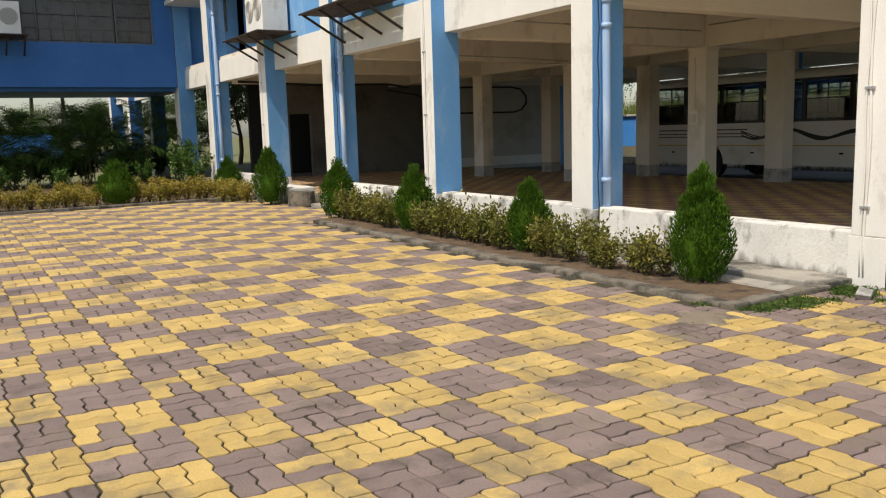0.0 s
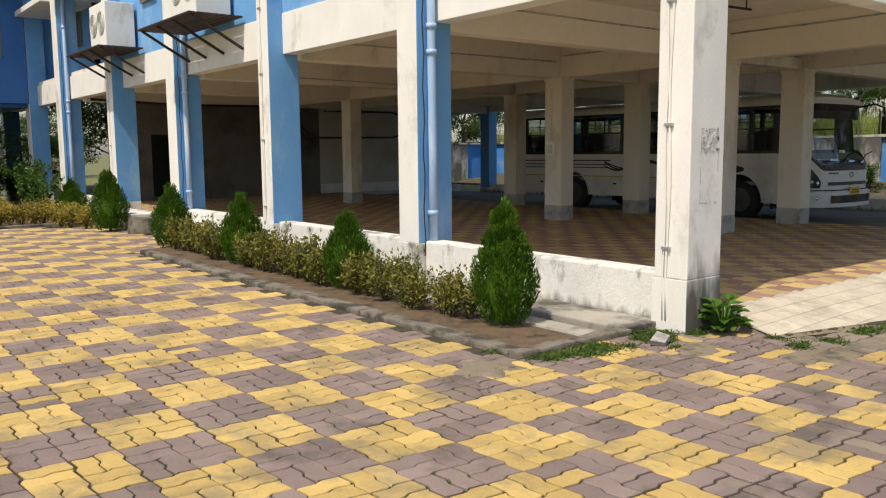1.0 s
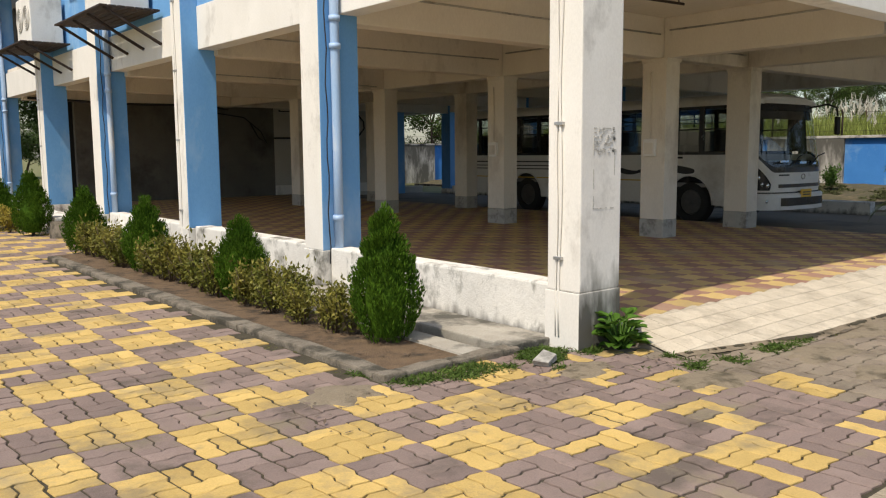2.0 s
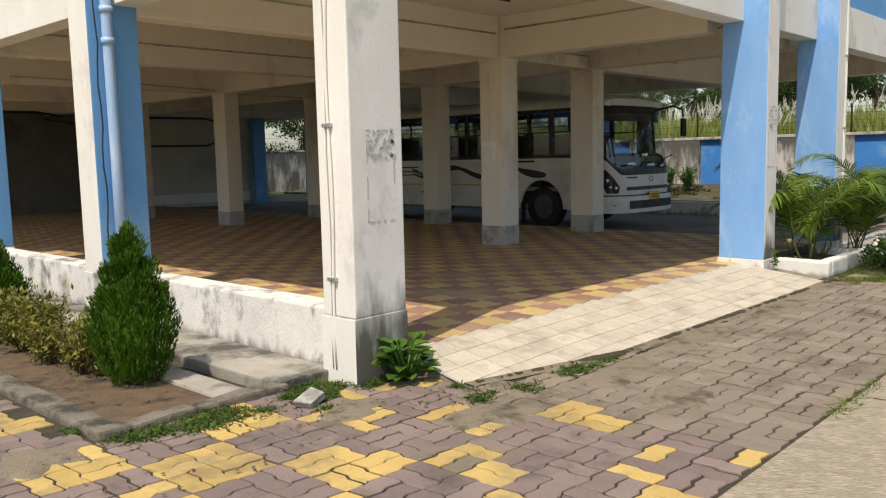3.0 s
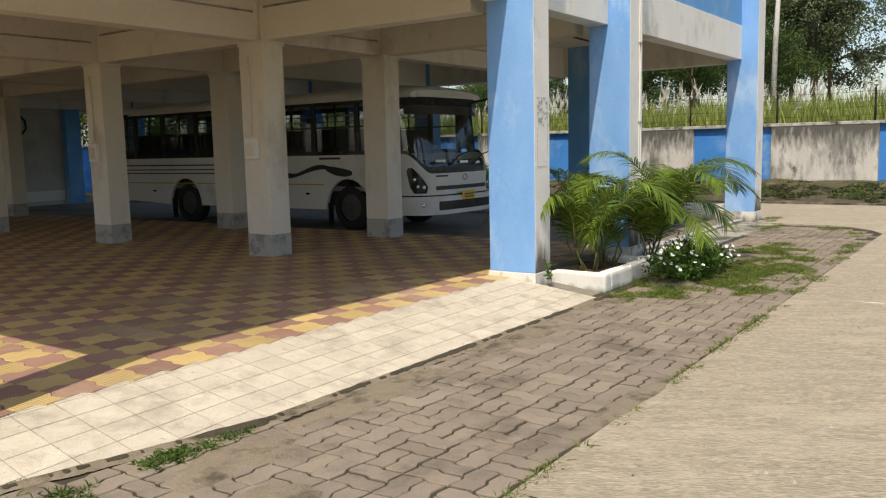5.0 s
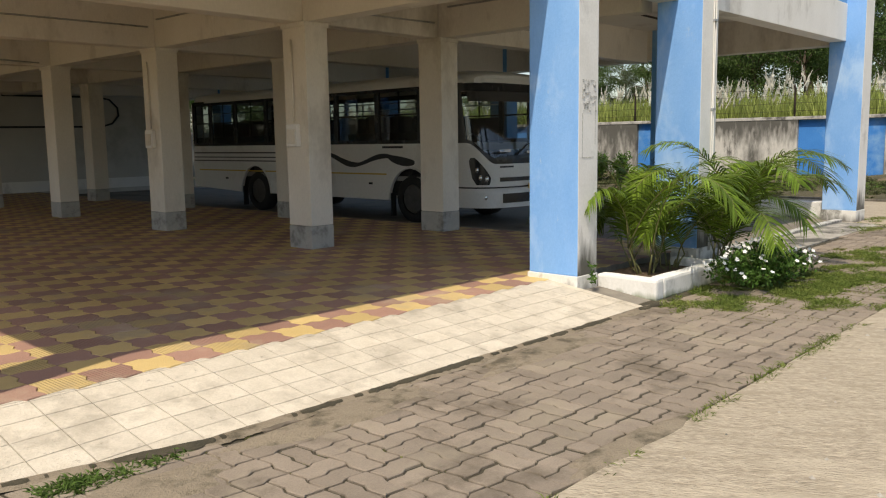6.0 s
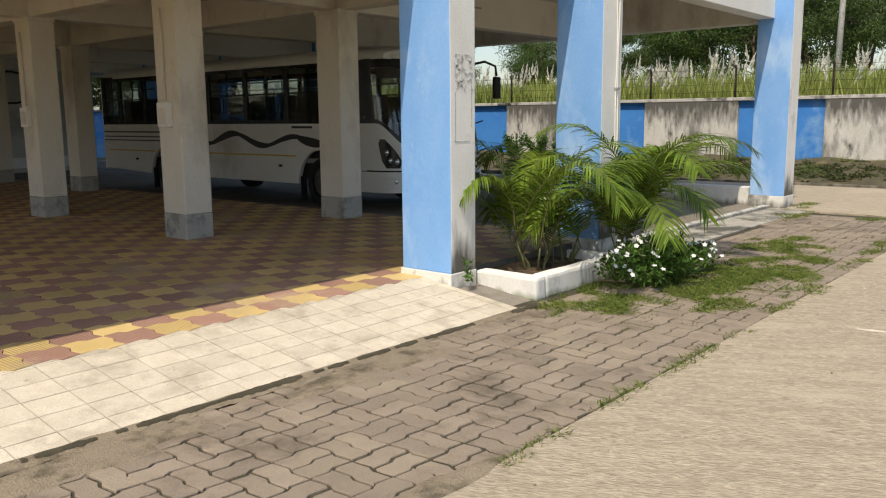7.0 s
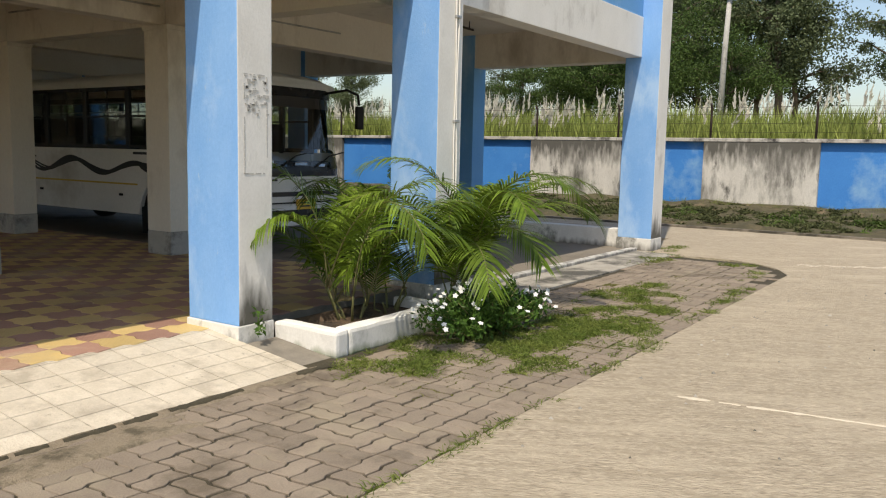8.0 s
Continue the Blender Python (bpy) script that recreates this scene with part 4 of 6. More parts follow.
        hl = part("headlight", bm, BUS_BLACK, root, "black swept headlight housing")
        for z, a, r in ((0.85, 52, 0.055), (0.87, 61, 0.05), (1.0, 66, 0.05)):
            bm = bmesh.new()
            c = fpt(radians(s * a), z, 0.016)
            bmesh.ops.create_uvsphere(bm, u_segments=12, v_segments=8, radius=r, matrix=Matrix.Translation(c) @ Matrix.Diagonal((0.8, 0.6, 1, 1)))
            for f in bm.faces:
                f.smooth = True
            part("lens", bm, LENS, hl, "bright round lamp")
        bm = bmesh.new()
        bmesh.ops.create_uvsphere(bm, u_segments=12, v_segments=8, radius=0.05, matrix=Matrix.Translation(fpt(radians(s * 56), 0.54, 0.036)) @ Matrix.Diagonal((0.9, 0.4, 0.8, 1)))
        part("fog_lamp", bm, LENS, root, "small round fog lamp in the bumper")
    # wipers and mirrors
    for x in (-0.45, 0.3):
        bm = bmesh.new()
        tube(bm, [(x, -0.02, 1.25), (x + 0.35, 0.03, 1.42), (x + 0.75, 0.09, 1.48)], 0.012, 5)
        part("wiper", bm, BLACK, root)
    for s in (1,):
        bm = bmesh.new()
        tube(bm, [(s * 0.98, 0.38, 2.44), (s * 1.15, 0.12, 2.5), (s * 1.27, -0.02, 2.42), (s * 1.29, -0.03, 2.25)], 0.022, 7)
        mr = part("mirror", bm, BLACK, root, "black mirror on a curved arm")
        bm = bmesh.new()
        box(bm, s * 1.29 - 0.085, s * 1.29 + 0.085, -0.07, 0.0, 1.86, 2.24, 0.03)
        part("mirror_shell", bm, BLACK, mr)
    # inside
    bm = bmesh.new()
    box(bm, -HW + 0.06, HW - 0.06, 0.5, BL - 0.02, 0.78, 0.86)
    part("deck", bm, CREAM, root)
    bm = bmesh.new()
    box(bm, -HW + 0.15, HW - 0.15, 0.32, 0.75, 0.87, 1.33, 0.06)
    part("dashboard", bm, BUS_BLACK, root)
    bm = bmesh.new()
    tube(bm, [(-0.55 + 0.22 * math.cos(a * math.pi / 9), 0.85 + 0.06 * math.sin(a * math.pi / 9), 1.42 + 0.2 * math.sin(a * math.pi / 9)) for a in range(19)], 0.014, 5, cap=False)
    part("steering_wheel", bm, BLACK, root)
    bm0 = bmesh.new()
    box(bm0, -0.21, 0.21, 0.0, 0.42, 0.0, 0.46, 0.05)
    box(bm0, -0.21, 0.21, 0.36, 0.48, 0.4, 1.12, 0.05)
    proto = part("seat", bm0, SEAT, root, "dark cloth passenger seat")
    proto.location = (-0.8, 2.0, 0.86)
    for r in range(9):
        for x in (-0.8, -0.36, 0.36, 0.8):
            if r == 0 and x == -0.8:
                continue
            o = proto.copy()
            scene.collection.objects.link(o)
            o.location = (x, 2.0 + r * 0.78, 0.86)
    o = proto.copy()
    scene.collection.objects.link(o)
    o.location = (-0.55, 1.05, 0.86)
    bm = bmesh.new()
    box(bm, -HW + 0.1, HW - 0.1, 0.6, BL - 0.05, 0.5, 0.76)
    part("chassis", bm, BLACK, root)
    # wheels
    for w in WHEELS:
        for s in (-1, 1):
            bm = bmesh.new()
            prof = [(0.27, -0.14), (0.40, -0.14), (0.44, -0.10), (0.445, 0.0), (0.44, 0.10), (0.40, 0.14), (0.27, 0.14)]
            seg = 28
            g = [[bm.verts.new((s * 0.98 + dx, w + r * math.cos(2 * math.pi * k / seg), 0.46 + r * math.sin(2 * math.pi * k / seg))) for r, dx in prof] for k in range(seg)]
            for k in range(seg):
                for i in range(len(prof) - 1):
                    bm.faces.new((g[k][i], g[k][i + 1], g[(k + 1) % seg][i + 1], g[(k + 1) % seg][i])).smooth = True
            bmesh.ops.recalc_face_normals(bm, faces=bm.faces)
            tyre = part("wheel", bm, BLACK, root, "black tyre on a grey steel rim")
            bm = bmesh.new()
            for r1, r2, dx in ((0.275, 0.25, 0.10), (0.25, 0.12, 0.04), (0.12, 0.09, 0.1)):
                bmesh.ops.create_cone(bm, cap_ends=True, segments=20, radius1=r1, radius2=r2, depth=0.05, matrix=Matrix.Translation((s * (0.98 + dx), w, 0.46)) @ Matrix.Rotation(s * math.pi / 2, 4, "Y"))
            for k in range(8):
                a = k * math.pi / 4
                bmesh.ops.create_cone(bm, cap_ends=True, segments=6, radius1=0.018, radius2=0.014, depth=0.05, matrix=Matrix.Translation((s * 1.05, w + 0.17 * math.cos(a), 0.46 + 0.17 * math.sin(a))) @ Matrix.Rotation(math.pi / 2, 4, "Y"))
            part("rim", bm, RIM, tyre)
            bm = bmesh.new()
            box(bm, s * 1.1 - 0.06, s * 1.1 + 0.06, w + 0.52, w + 0.55, 0.12, 0.55, 0.004)
            part("mud_flap", bm, BLACK, root)
    return root


build_bus().matrix_world = pose(18.45, 8.08, 0.0, 0, 0, -0.6)

# ---- plants ----
THUJA = leaf_mat("deep_green_scale_leaf", (0.028, 0.078, 0.005), (0.085, 0.17, 0.013), 0.5, 0.8, 0.15)
BARK = mat("brown_bark", (0.09, 0.065, 0.045), (0.16, 0.12, 0.085), 12, 0.95, 0.5, 60)
CROTON = leaf_mat("variegated_hedge_leaf", (0.075, 0.115, 0.02), (0.26, 0.215, 0.05), 0.45, 0.4, 0.2)
CROTON_Y = leaf_mat("yellow_hedge_leaf", (0.15, 0.15, 0.025), (0.44, 0.33, 0.06), 0.4, 0.45, 0.25)
PALM = leaf_mat("palm_leaflet_green", (0.045, 0.095, 0.010), (0.19, 0.27, 0.035), 0.45, 0.35, 0.3)
# palm green darkened to carry the shade of the garden in its colour
PALM_SHADED = leaf_mat("dark_palm_leaflet", (0.035, 0.075, 0.012), (0.075, 0.13, 0.025), 0.35, 0.4, 0.25)
STEM = mat("yellow_green_palm_stem", (0.11, 0.12, 0.04), (0.20, 0.18, 0.07), 8, 0.6, 0.1)
SHRUB = leaf_mat("dark_shrub_leaf", (0.045, 0.10, 0.02), (0.09, 0.17, 0.03), 0.4, 0.4, 0.2)
BROAD = leaf_mat("fresh_broad_leaf", (0.055, 0.14, 0.018), (0.125, 0.235, 0.04), 0.35, 0.4, 0.3)
GRASS = leaf_mat("mixed_grass_blade", (0.075, 0.125, 0.02), (0.21, 0.24, 0.06), 0.4, 0.7, 0.25)
REED = leaf_mat("tall_field_grass", (0.17, 0.22, 0.05), (0.34, 0.38, 0.11), 0.4, 0.7, 0.3)
PLUME = leaf_mat("white_grass_plume", (0.66, 0.62, 0.52), (0.80, 0.77, 0.68), 0.15, 0.9, 0.35)
PETAL = leaf_mat("white_petal", (0.80, 0.80, 0.76), (0.85, 0.85, 0.82), 0.05, 0.6, 0.2)
TREE = leaf_mat("grey_green_tree_leaf", (0.06, 0.088, 0.038), (0.17, 0.20, 0.105), 0.5, 0.5, 0.25)
TREE_B = leaf_mat("bright_tree_leaf", (0.035, 0.07, 0.018), (0.10, 0.15, 0.04), 0.5, 0.5, 0.25)

WEED = leaf_mat("dark_creeping_weed", (0.038, 0.078, 0.012), (0.115, 0.17, 0.04), 0.45, 0.6, 0.2)
BANK_WEED = leaf_mat("dull_bank_weed", (0.04, 0.055, 0.02), (0.13, 0.135, 0.06), 0.5, 0.8, 0.15)
MOSS = leaf_mat("dry_olive_moss", (0.10, 0.115, 0.03), (0.20, 0.19, 0.065), 0.4, 0.9, 0.15)


def from_lists(name, verts, faces, materials, parent=None, label="", idx=None):
    me = bpy.data.meshes.new(name)
    me.from_pydata(verts, [], faces)
    for q in materials if isinstance(materials, (list, tuple)) else [materials]:
        me.materials.append(q)
    if idx is not None:
        me.polygons.foreach_set("material_index", idx)
    me.update()
    ob = new(name, me)
    if parent is not None:
        ob.parent = parent
    return tagged(ob, label)


class Leaves:
    """Gathers many small leaves into one mesh."""

    def __init__(self):
        self.v, self.f, self.i = [], [], []

    def blade(self, base, d, up, length, width, bend=0.0, mi=0, seg=2):
        """A pointed blade from base along d, bent down by bend."""
        d = d.normalized()
        side = d.cross(up)
        side = side.normalized() if side.length > 1e-4 else d.orthogonal().normalized()
        n0 = len(self.v)
        for k in range(seg + 1):
            t = k / seg
            p = base + d * (length * t) - Vector((0, 0, bend * t * t * length))
            w = width * (1 - t) ** 0.7 * (0.55 + 0.9 * min(t * 2, 1) * 0.5) if k < seg else 0
            if k < seg:
                self.v += [tuple(p - side * w / 2), tuple(p + side * w / 2)]
            else:
                self.v.append(tuple(p))
        for k in range(seg - 1):
            a = n0 + 2 * k
            self.f.append((a, a + 1, a + 3, a + 2))
            self.i.append(mi)
        a = n0 + 2 * (seg - 1)
        self.f.append((a, a + 1, a + 2))
        self.i.append(mi)

    def leaf(self, c, d, nrm, length, width, mi=0):
        """A rhombic leaf folded along its rib."""
        d = d.normalized()
        s = d.cross(nrm)
        s = s.normalized() if s.length > 1e-4 else d.orthogonal().normalized()
        n = s.cross(d)
        n0 = len(self.v)
        self.v += [tuple(c), tuple(c + d * length * 0.45 + s * width / 2 + n * width * 0.15), tuple(c + d * length), tuple(c + d * length * 0.45 - s * width / 2 + n * width * 0.15)]
        self.f += [(n0, n0 + 1, n0 + 2), (n0, n0 + 2, n0 + 3)]
        self.i += [mi, mi]

    def oval(self, c, d, nrm, length, width, mi=0):
        """A broad oval leaf with a sunken rib."""
        d = d.normalized()
        s = d.cross(nrm).normalized()
        n = s.cross(d)
        n0 = len(self.v)
        row = [(0, 0), (0.2, 0.36), (0.5, 0.5), (0.8, 0.3), (1.0, 0.0), (0.8, -0.3), (0.5, -0.5), (0.2, -0.36)]
        for t, w in row:
            self.v.append(tuple(c + d * length * t + s * width * w + n * (abs(w) * width * 0.35 - length * 0.25 * t * t)))
        self.f += [(n0, n0 + 1, n0 + 2, n0 + 3, n0 + 4), (n0, n0 + 4, n0 + 5, n0 + 6, n0 + 7)]
        self.i += [mi, mi]

    def done(self, name, mats, parent=None, label=""):
        return from_lists(name, self.v, self.f, mats, parent, label, self.i)


def rv(rng):
    while True:
        v = Vector((rng.uniform(-1, 1), rng.uniform(-1, 1), rng.uniform(-1, 1)))
        if 0.05 < v.length < 1:
            return v.normalized()


def thuja(loc, h, r, seed):
    """A dense flame-shaped evergreen: upright sprays round a short trunk, with a notched top."""
    rng = random.Random(seed)
    root = empty("cone_shrub", loc)
    tagged(root, "dense green flame-shaped evergreen shrub in the bed", "shrub", "evergreen shrubs")
    bm = bmesh.new()
    tube(bm, [(0, 0, -0.03), (0.01, 0, h * 0.3), (0, 0.01, h * 0.8)], 0.035, 7, r_end=0.01)
    part("trunk", bm, BARK, root)
    lv = Leaves()
    tops = [(Vector((0, 0, 0)), 1.0)] + [(Vector((rng.uniform(-0.16, 0.16) * r, rng.uniform(-0.16, 0.16) * r, 0)), rng.uniform(0.84, 0.95)) for _ in range(3)]

    def rad(t):
        return r * (0.55 + 0.45 * min(1, t / 0.34) ** 0.7) * (1 - max(0, (t - 0.30) / 0.70) ** 1.45)

    n = int(300 * h)
    for k in range(n):
        # upright lobes over the whole surface, each of many scale sprays
        t = ((k + 0.5) / n) ** 0.8 * 0.97
        a = k * 2.39996 + rng.uniform(-0.25, 0.25)
        off, top = tops[k % 4] if t > 0.6 else tops[0]
        rr = rad(t) * rng.uniform(0.74, 1.0)
        c = Vector((rr * math.cos(a), rr * math.sin(a), 0.03 + t * h * top)) + off * t * t
        out = Vector((math.cos(a), math.sin(a), 0))
        lw, lh = rng.uniform(0.024, 0.04), rng.uniform(0.05, 0.09)
        lean = (Vector((0, 0, 1)) + out * rng.uniform(0.1, 0.4)).normalized()
        for q in range(54):
            o = rv(rng)
            p = c + Vector((o.x * lw, o.y * lw, 0)) + lean * (o.z * lh)
            d = (lean + Vector((o.x, o.y, 0)) * 0.45 + rv(rng) * 0.2).normalized()
            lv.blade(p, d, rv(rng), rng.uniform(0.022, 0.042), rng.uniform(0.011, 0.017), 0.0, 0, 2)
    lv.done("foliage", THUJA, root)
    # inner mass that hides the trunk
    bm = bmesh.new()
    bmesh.ops.create_icosphere(bm, subdivisions=3, radius=1.0)
    for v in bm.verts:
        t = (v.co.z + 1) / 2
        q = v.co.copy()
        q.z = 0
        q = q.normalized() * rad(t) * 0.6 if q.length > 0.01 else q
        v.co = Vector((q.x, q.y, 0.03 + t * h * 0.9)) * (1 + 0.05 * noise.noise(v.co * 4))
    part("inner_mass", bm, THUJA, root)
    return root


for x, y, h, r, sd in ((6.02, 5.2, 1.06, 0.30, 1), (6.0, 7.8, 0.84, 0.29, 2), (6.0, 10.6, 0.94, 0.32, 3), (6.0, 13.35, 0.99, 0.34, 4), (6.1, 17.15, 1.2, 0.38, 5), (3.42, 19.95, 1.0, 0.5, 6), (6.25, 20.6, 0.95, 0.38, 7)):
    thuja((x, y, 0.02), h, r, sd)


def hedge_bush(loc, h, w, material, seed, label, n=420, name="hedge_bush", ls=0.055):
    rng = random.Random(seed)
    root = empty(name, loc)
    tagged(root, label, "hedge", "hedge bushes")
    bm = bmesh.new()
    tips = []
    for k in range(9):
        a, tilt = rng.uniform(0, 6.28), rng.uniform(0.1, 0.75)
        d = Vector((math.cos(a) * tilt * w, math.sin(a) * tilt * w, h * rng.uniform(0.65, 1.05)))
        tube(bm, [(d.x * 0.1, d.y * 0.1, -0.02), d * 0.5, d], 0.008, 4, r_end=0.003)
        tips.append(d)
    part("stem", bm, BARK, root)
    lv = Leaves()
    for k in range(n):
        d = rng.choice(tips)
        t = rng.uniform(0.3, 1.05)
        p = d * t + rv(rng) * rng.uniform(0, 0.09 + 0.12 * w)
        p.z = max(p.z, 0.02)
        lv.leaf(p, (rv(rng) + Vector((0, 0, 0.5))), rv(rng), rng.uniform(0.7, 1.3) * ls, rng.uniform(0.35, 0.55) * ls)
    lv.done("foliage", material, root)
    return root


rng = random.Random(11)
protos = [hedge_bush((0, 0, 0.02), 0.40, 0.30, CROTON, 20 + k, "low hedge bush with green and yellowish leaves", 520) for k in range(3)]
y, k = 5.6, 0
while y < 13.0:
    if min(abs(y - c) for c in (5.15, 7.8, 10.6)) > 0.24:
        s = rng.uniform(0.95, 1.25) * (0.85 if y < 6.3 else 1.0)
        m = pose(5.93 + rng.uniform(-0.08, 0.08), y, 0.02, 0, 0, rng.uniform(0, 360)) @ Matrix.Diagonal((s, s, s * rng.uniform(0.9, 1.1), 1))
        if k < 3:
            protos[k].matrix_world = m
        else:
            copy_thing(protos[k % 3], m)
        k += 1
    y += rng.uniform(0.13, 0.18)
proto_y = hedge_bush((0.2, 19.75, 0.03), 0.42, 0.34, CROTON_Y, 41, "low hedge bush with bright yellow leaves", 420, "yellow_hedge_bush", 0.07)
for k in range(26):
    x = 0.5 + k * 0.225
    if abs(x - 3.42) < 0.35:
        continue
    s = rng.uniform(0.8, 1.15)
    copy_thing(proto_y, pose(x, 19.75 + rng.uniform(-0.15, 0.3), 0.03, 0, 0, rng.uniform(0, 360)) @ Matrix.Diagonal((s, s, s, 1)))
for k in range(24):
    s = rng.uniform(0.7, 1.0)
    copy_thing(proto_y, pose(rng.uniform(1.0, 6.3), rng.uniform(21.5, 24.5), 0.03, 0, 0, k * 50) @ Matrix.Diagonal((s, s, s * 0.9, 1)))
for x, y in ((5.9, 18.2), (5.7, 18.6), (5.6, 19.0), (6.2, 19.1), (6.0, 19.5)):
    copy_thing(proto_y, pose(x, y, 0.0, 0, 0, rng.uniform(0, 360)))
proto_s = hedge_bush((2.0, 28.8, 0.03), 1.0, 0.8, SHRUB, 51, "dark leafy garden shrub in the shade", 900, "garden_shrub", 0.12)
for x, y, s in ((0.8, 28.9, 0.8), (3.2, 29.0, 0.9), (4.9, 28.8, 0.8), (5.6, 29.2, 1.0), (6.4, 24.6, 0.9), (6.5, 26.4, 1.2), (1.5, 30, 0.9), (2.8, 30.4, 0.9), (4.2, 30.4, 1.1), (-0.6, 29, 0.9), (5.5, 30.2, 1.1), (0.2, 30.6, 0.9), (1.4, 26.6, 0.7), (3.0, 26.2, 0.6), (4.6, 26.8, 0.7), (0.4, 25.2, 0.6), (5.6, 27.2, 0.7)):
    copy_thing(proto_s, pose(x, y, 0.03, 0, 0, rng.uniform(0, 360)) @ Matrix.Diagonal((s, s, s, 1)))
for k in range(16):
    s = rng.uniform(0.85, 1.15)
    copy_thing(proto_s, pose(-2.2 + 0.62 * k, 31.6 + rng.uniform(0, 1.2), 0.0, 0, 0, rng.uniform(0, 360)) @ Matrix.Diagonal((s, s, s, 1)))
# dark bushes on the bank beyond the bus
for k, (x, y) in enumerate(((28.6, 13.05), (28.9, 12.44), (28.5, 13.95))):
    copy_thing(proto_s, pose(x, y, 0.2, 0, 0, 70 * k) @ Matrix.Diagonal((0.8, 0.8, 0.75, 1)))


def frond(lv, bm, base, az, length, lift, droop, rng, n=30, leaf=0.34, wid=0.022, mi=0, r=0.009, bend=(0.35, 0.7)):
    """An arching palm frond: a rib with two rows of drooping leaflets."""
    pts = []
    p, pitch = Vector(base), lift
    step = length / 12
    for k in range(13):
        pts.append(p.copy())
        p = p + Vector((math.cos(az) * math.cos(pitch), math.sin(az) * math.cos(pitch), math.sin(pitch))) * step
        pitch -= droop / 12 * (0.2 + 1.6 * k / 12)
    tube(bm, pts, r, 5, r_end=0.002)
    for k in range(n):
        t = 0.17 + 0.83 * k / n
        f = t * 12
        i = min(11, int(f))
        q = pts[i].lerp(pts[i + 1], f - i)
        d = (pts[i + 1] - pts[i]).normalized()
        side = d.cross(Vector((0, 0, 1))).normalized()
        up = side.cross(d)
        ln = leaf * (math.sin(math.pi * min(1, 0.12 + 0.88 * t)) ** 0.6 + 0.12) * rng.uniform(0.9, 1.1)
        for s in (-1, 1):
            dd = side * s * 0.85 + d * (0.5 + 0.6 * t) + up * rng.uniform(0.15, 0.35)
            lv.blade(q, dd, up, ln, wid, rng.uniform(*bend), mi, 4)


def palm(loc, fronds, height, spread, seed, material, label, name="areca_palm", n=50, wid=0.021, trunk=0.0, avoid=None, rise=40, leaf=0.40, bend=(0.35, 0.7), sag=104):
    rng = random.Random(seed)
    root = empty(name, loc)
    tagged(root, label, "palm", "palms")
    bs = bmesh.new()
    br = bmesh.new()
    lv = Leaves()
    stems = []
    if trunk > 0:
        tube(bs, [(0, 0, -0.1), (0.15, 0.05, trunk * 0.5), (0.25, 0.1, trunk)], 0.16, 9, r_end=0.1)
    for k in range(6):
        a = rng.uniform(0, 6.28)
        b = Vector((math.cos(a), math.sin(a), 0)) * rng.uniform(0.02, 0.13)
        hh = height * (0.12 + 0.46 * ((k * 5) % 6) / 5)
        if trunk > 0:
            tip = Vector((0.25, 0.1, trunk))
        else:
            tip = b + Vector((math.cos(a) * 0.12, math.sin(a) * 0.12, hh))
            tube(bs, [b - Vector((0, 0, 0.06)), b.lerp(tip, 0.5), tip], 0.015, 7, r_end=0.008)
        stems.append(tip)
    for k in range(fronds):
        a = k * 2.39996 + rng.uniform(-0.3, 0.3)
        t = k / fronds
        if avoid and avoid[0] < math.degrees(a) % 360 < avoid[1]:
            a += radians(60)
        frond(lv, br, stems[k % 6], a, spread * rng.uniform(0.85, 1.15), radians(86 - rise * t + rng.uniform(-6, 6)), radians(sag + 14 * t), rng, n, leaf * spread / 1.1, wid, bend=bend)
    part("stem", bs, STEM if trunk == 0 else BARK, root)
    part("rib", br, STEM, root)
    lv.done("foliage", material, root)
    return root


palm((14.42, 3.60, 0.08), 12, 0.5, 1.7, 3, PALM, "green areca palm with broad feathery fronds in the planter", n=42, wid=0.031, rise=34, leaf=0.26, bend=(0.3, 0.6), sag=150)
palm((15.70, 3.50, 0.0), 18, 0.7, 1.85, 5, PALM, "tall green areca palm with arching fronds beside the pier", n=44, wid=0.03, rise=36, leaf=0.25, bend=(0.3, 0.6), sag=138)
palm((14.95, 3.60, 0.08), 4, 0.4, 0.9, 9, PALM, "small areca palm between the larger ones", n=34, wid=0.022, bend=(0.2, 0.4), sag=130)
# garden palms: shade comes from the darkened leaf colour
palm((4.3, 29.3, 0.03), 14, 2.4, 2.0, 12, PALM_SHADED, "areca palm in the garden with shade-darkened leaves", n=26, wid=0.04)
palm((6.2, 29.6, 0.03), 14, 2.6, 2.0, 13, PALM_SHADED, "areca palm in the garden with shade-darkened leaves", n=26, wid=0.04)
palm((2.4, 29.8, 0.03), 12, 2.2, 1.9, 15, PALM_SHADED, "areca palm in the garden with shade-darkened leaves", n=26, wid=0.04)
for x, y, sd in ((5.2, 29.0, 16), (3.3, 29.2, 17), (7.6, 29.4, 18), (1.9, 29.2, 19)):
    palm((x, y, 0.03), 12, 1.9, 1.6, sd, PALM_SHADED, "areca palm in the garden with shade-darkened leaves", n=26, wid=0.045)


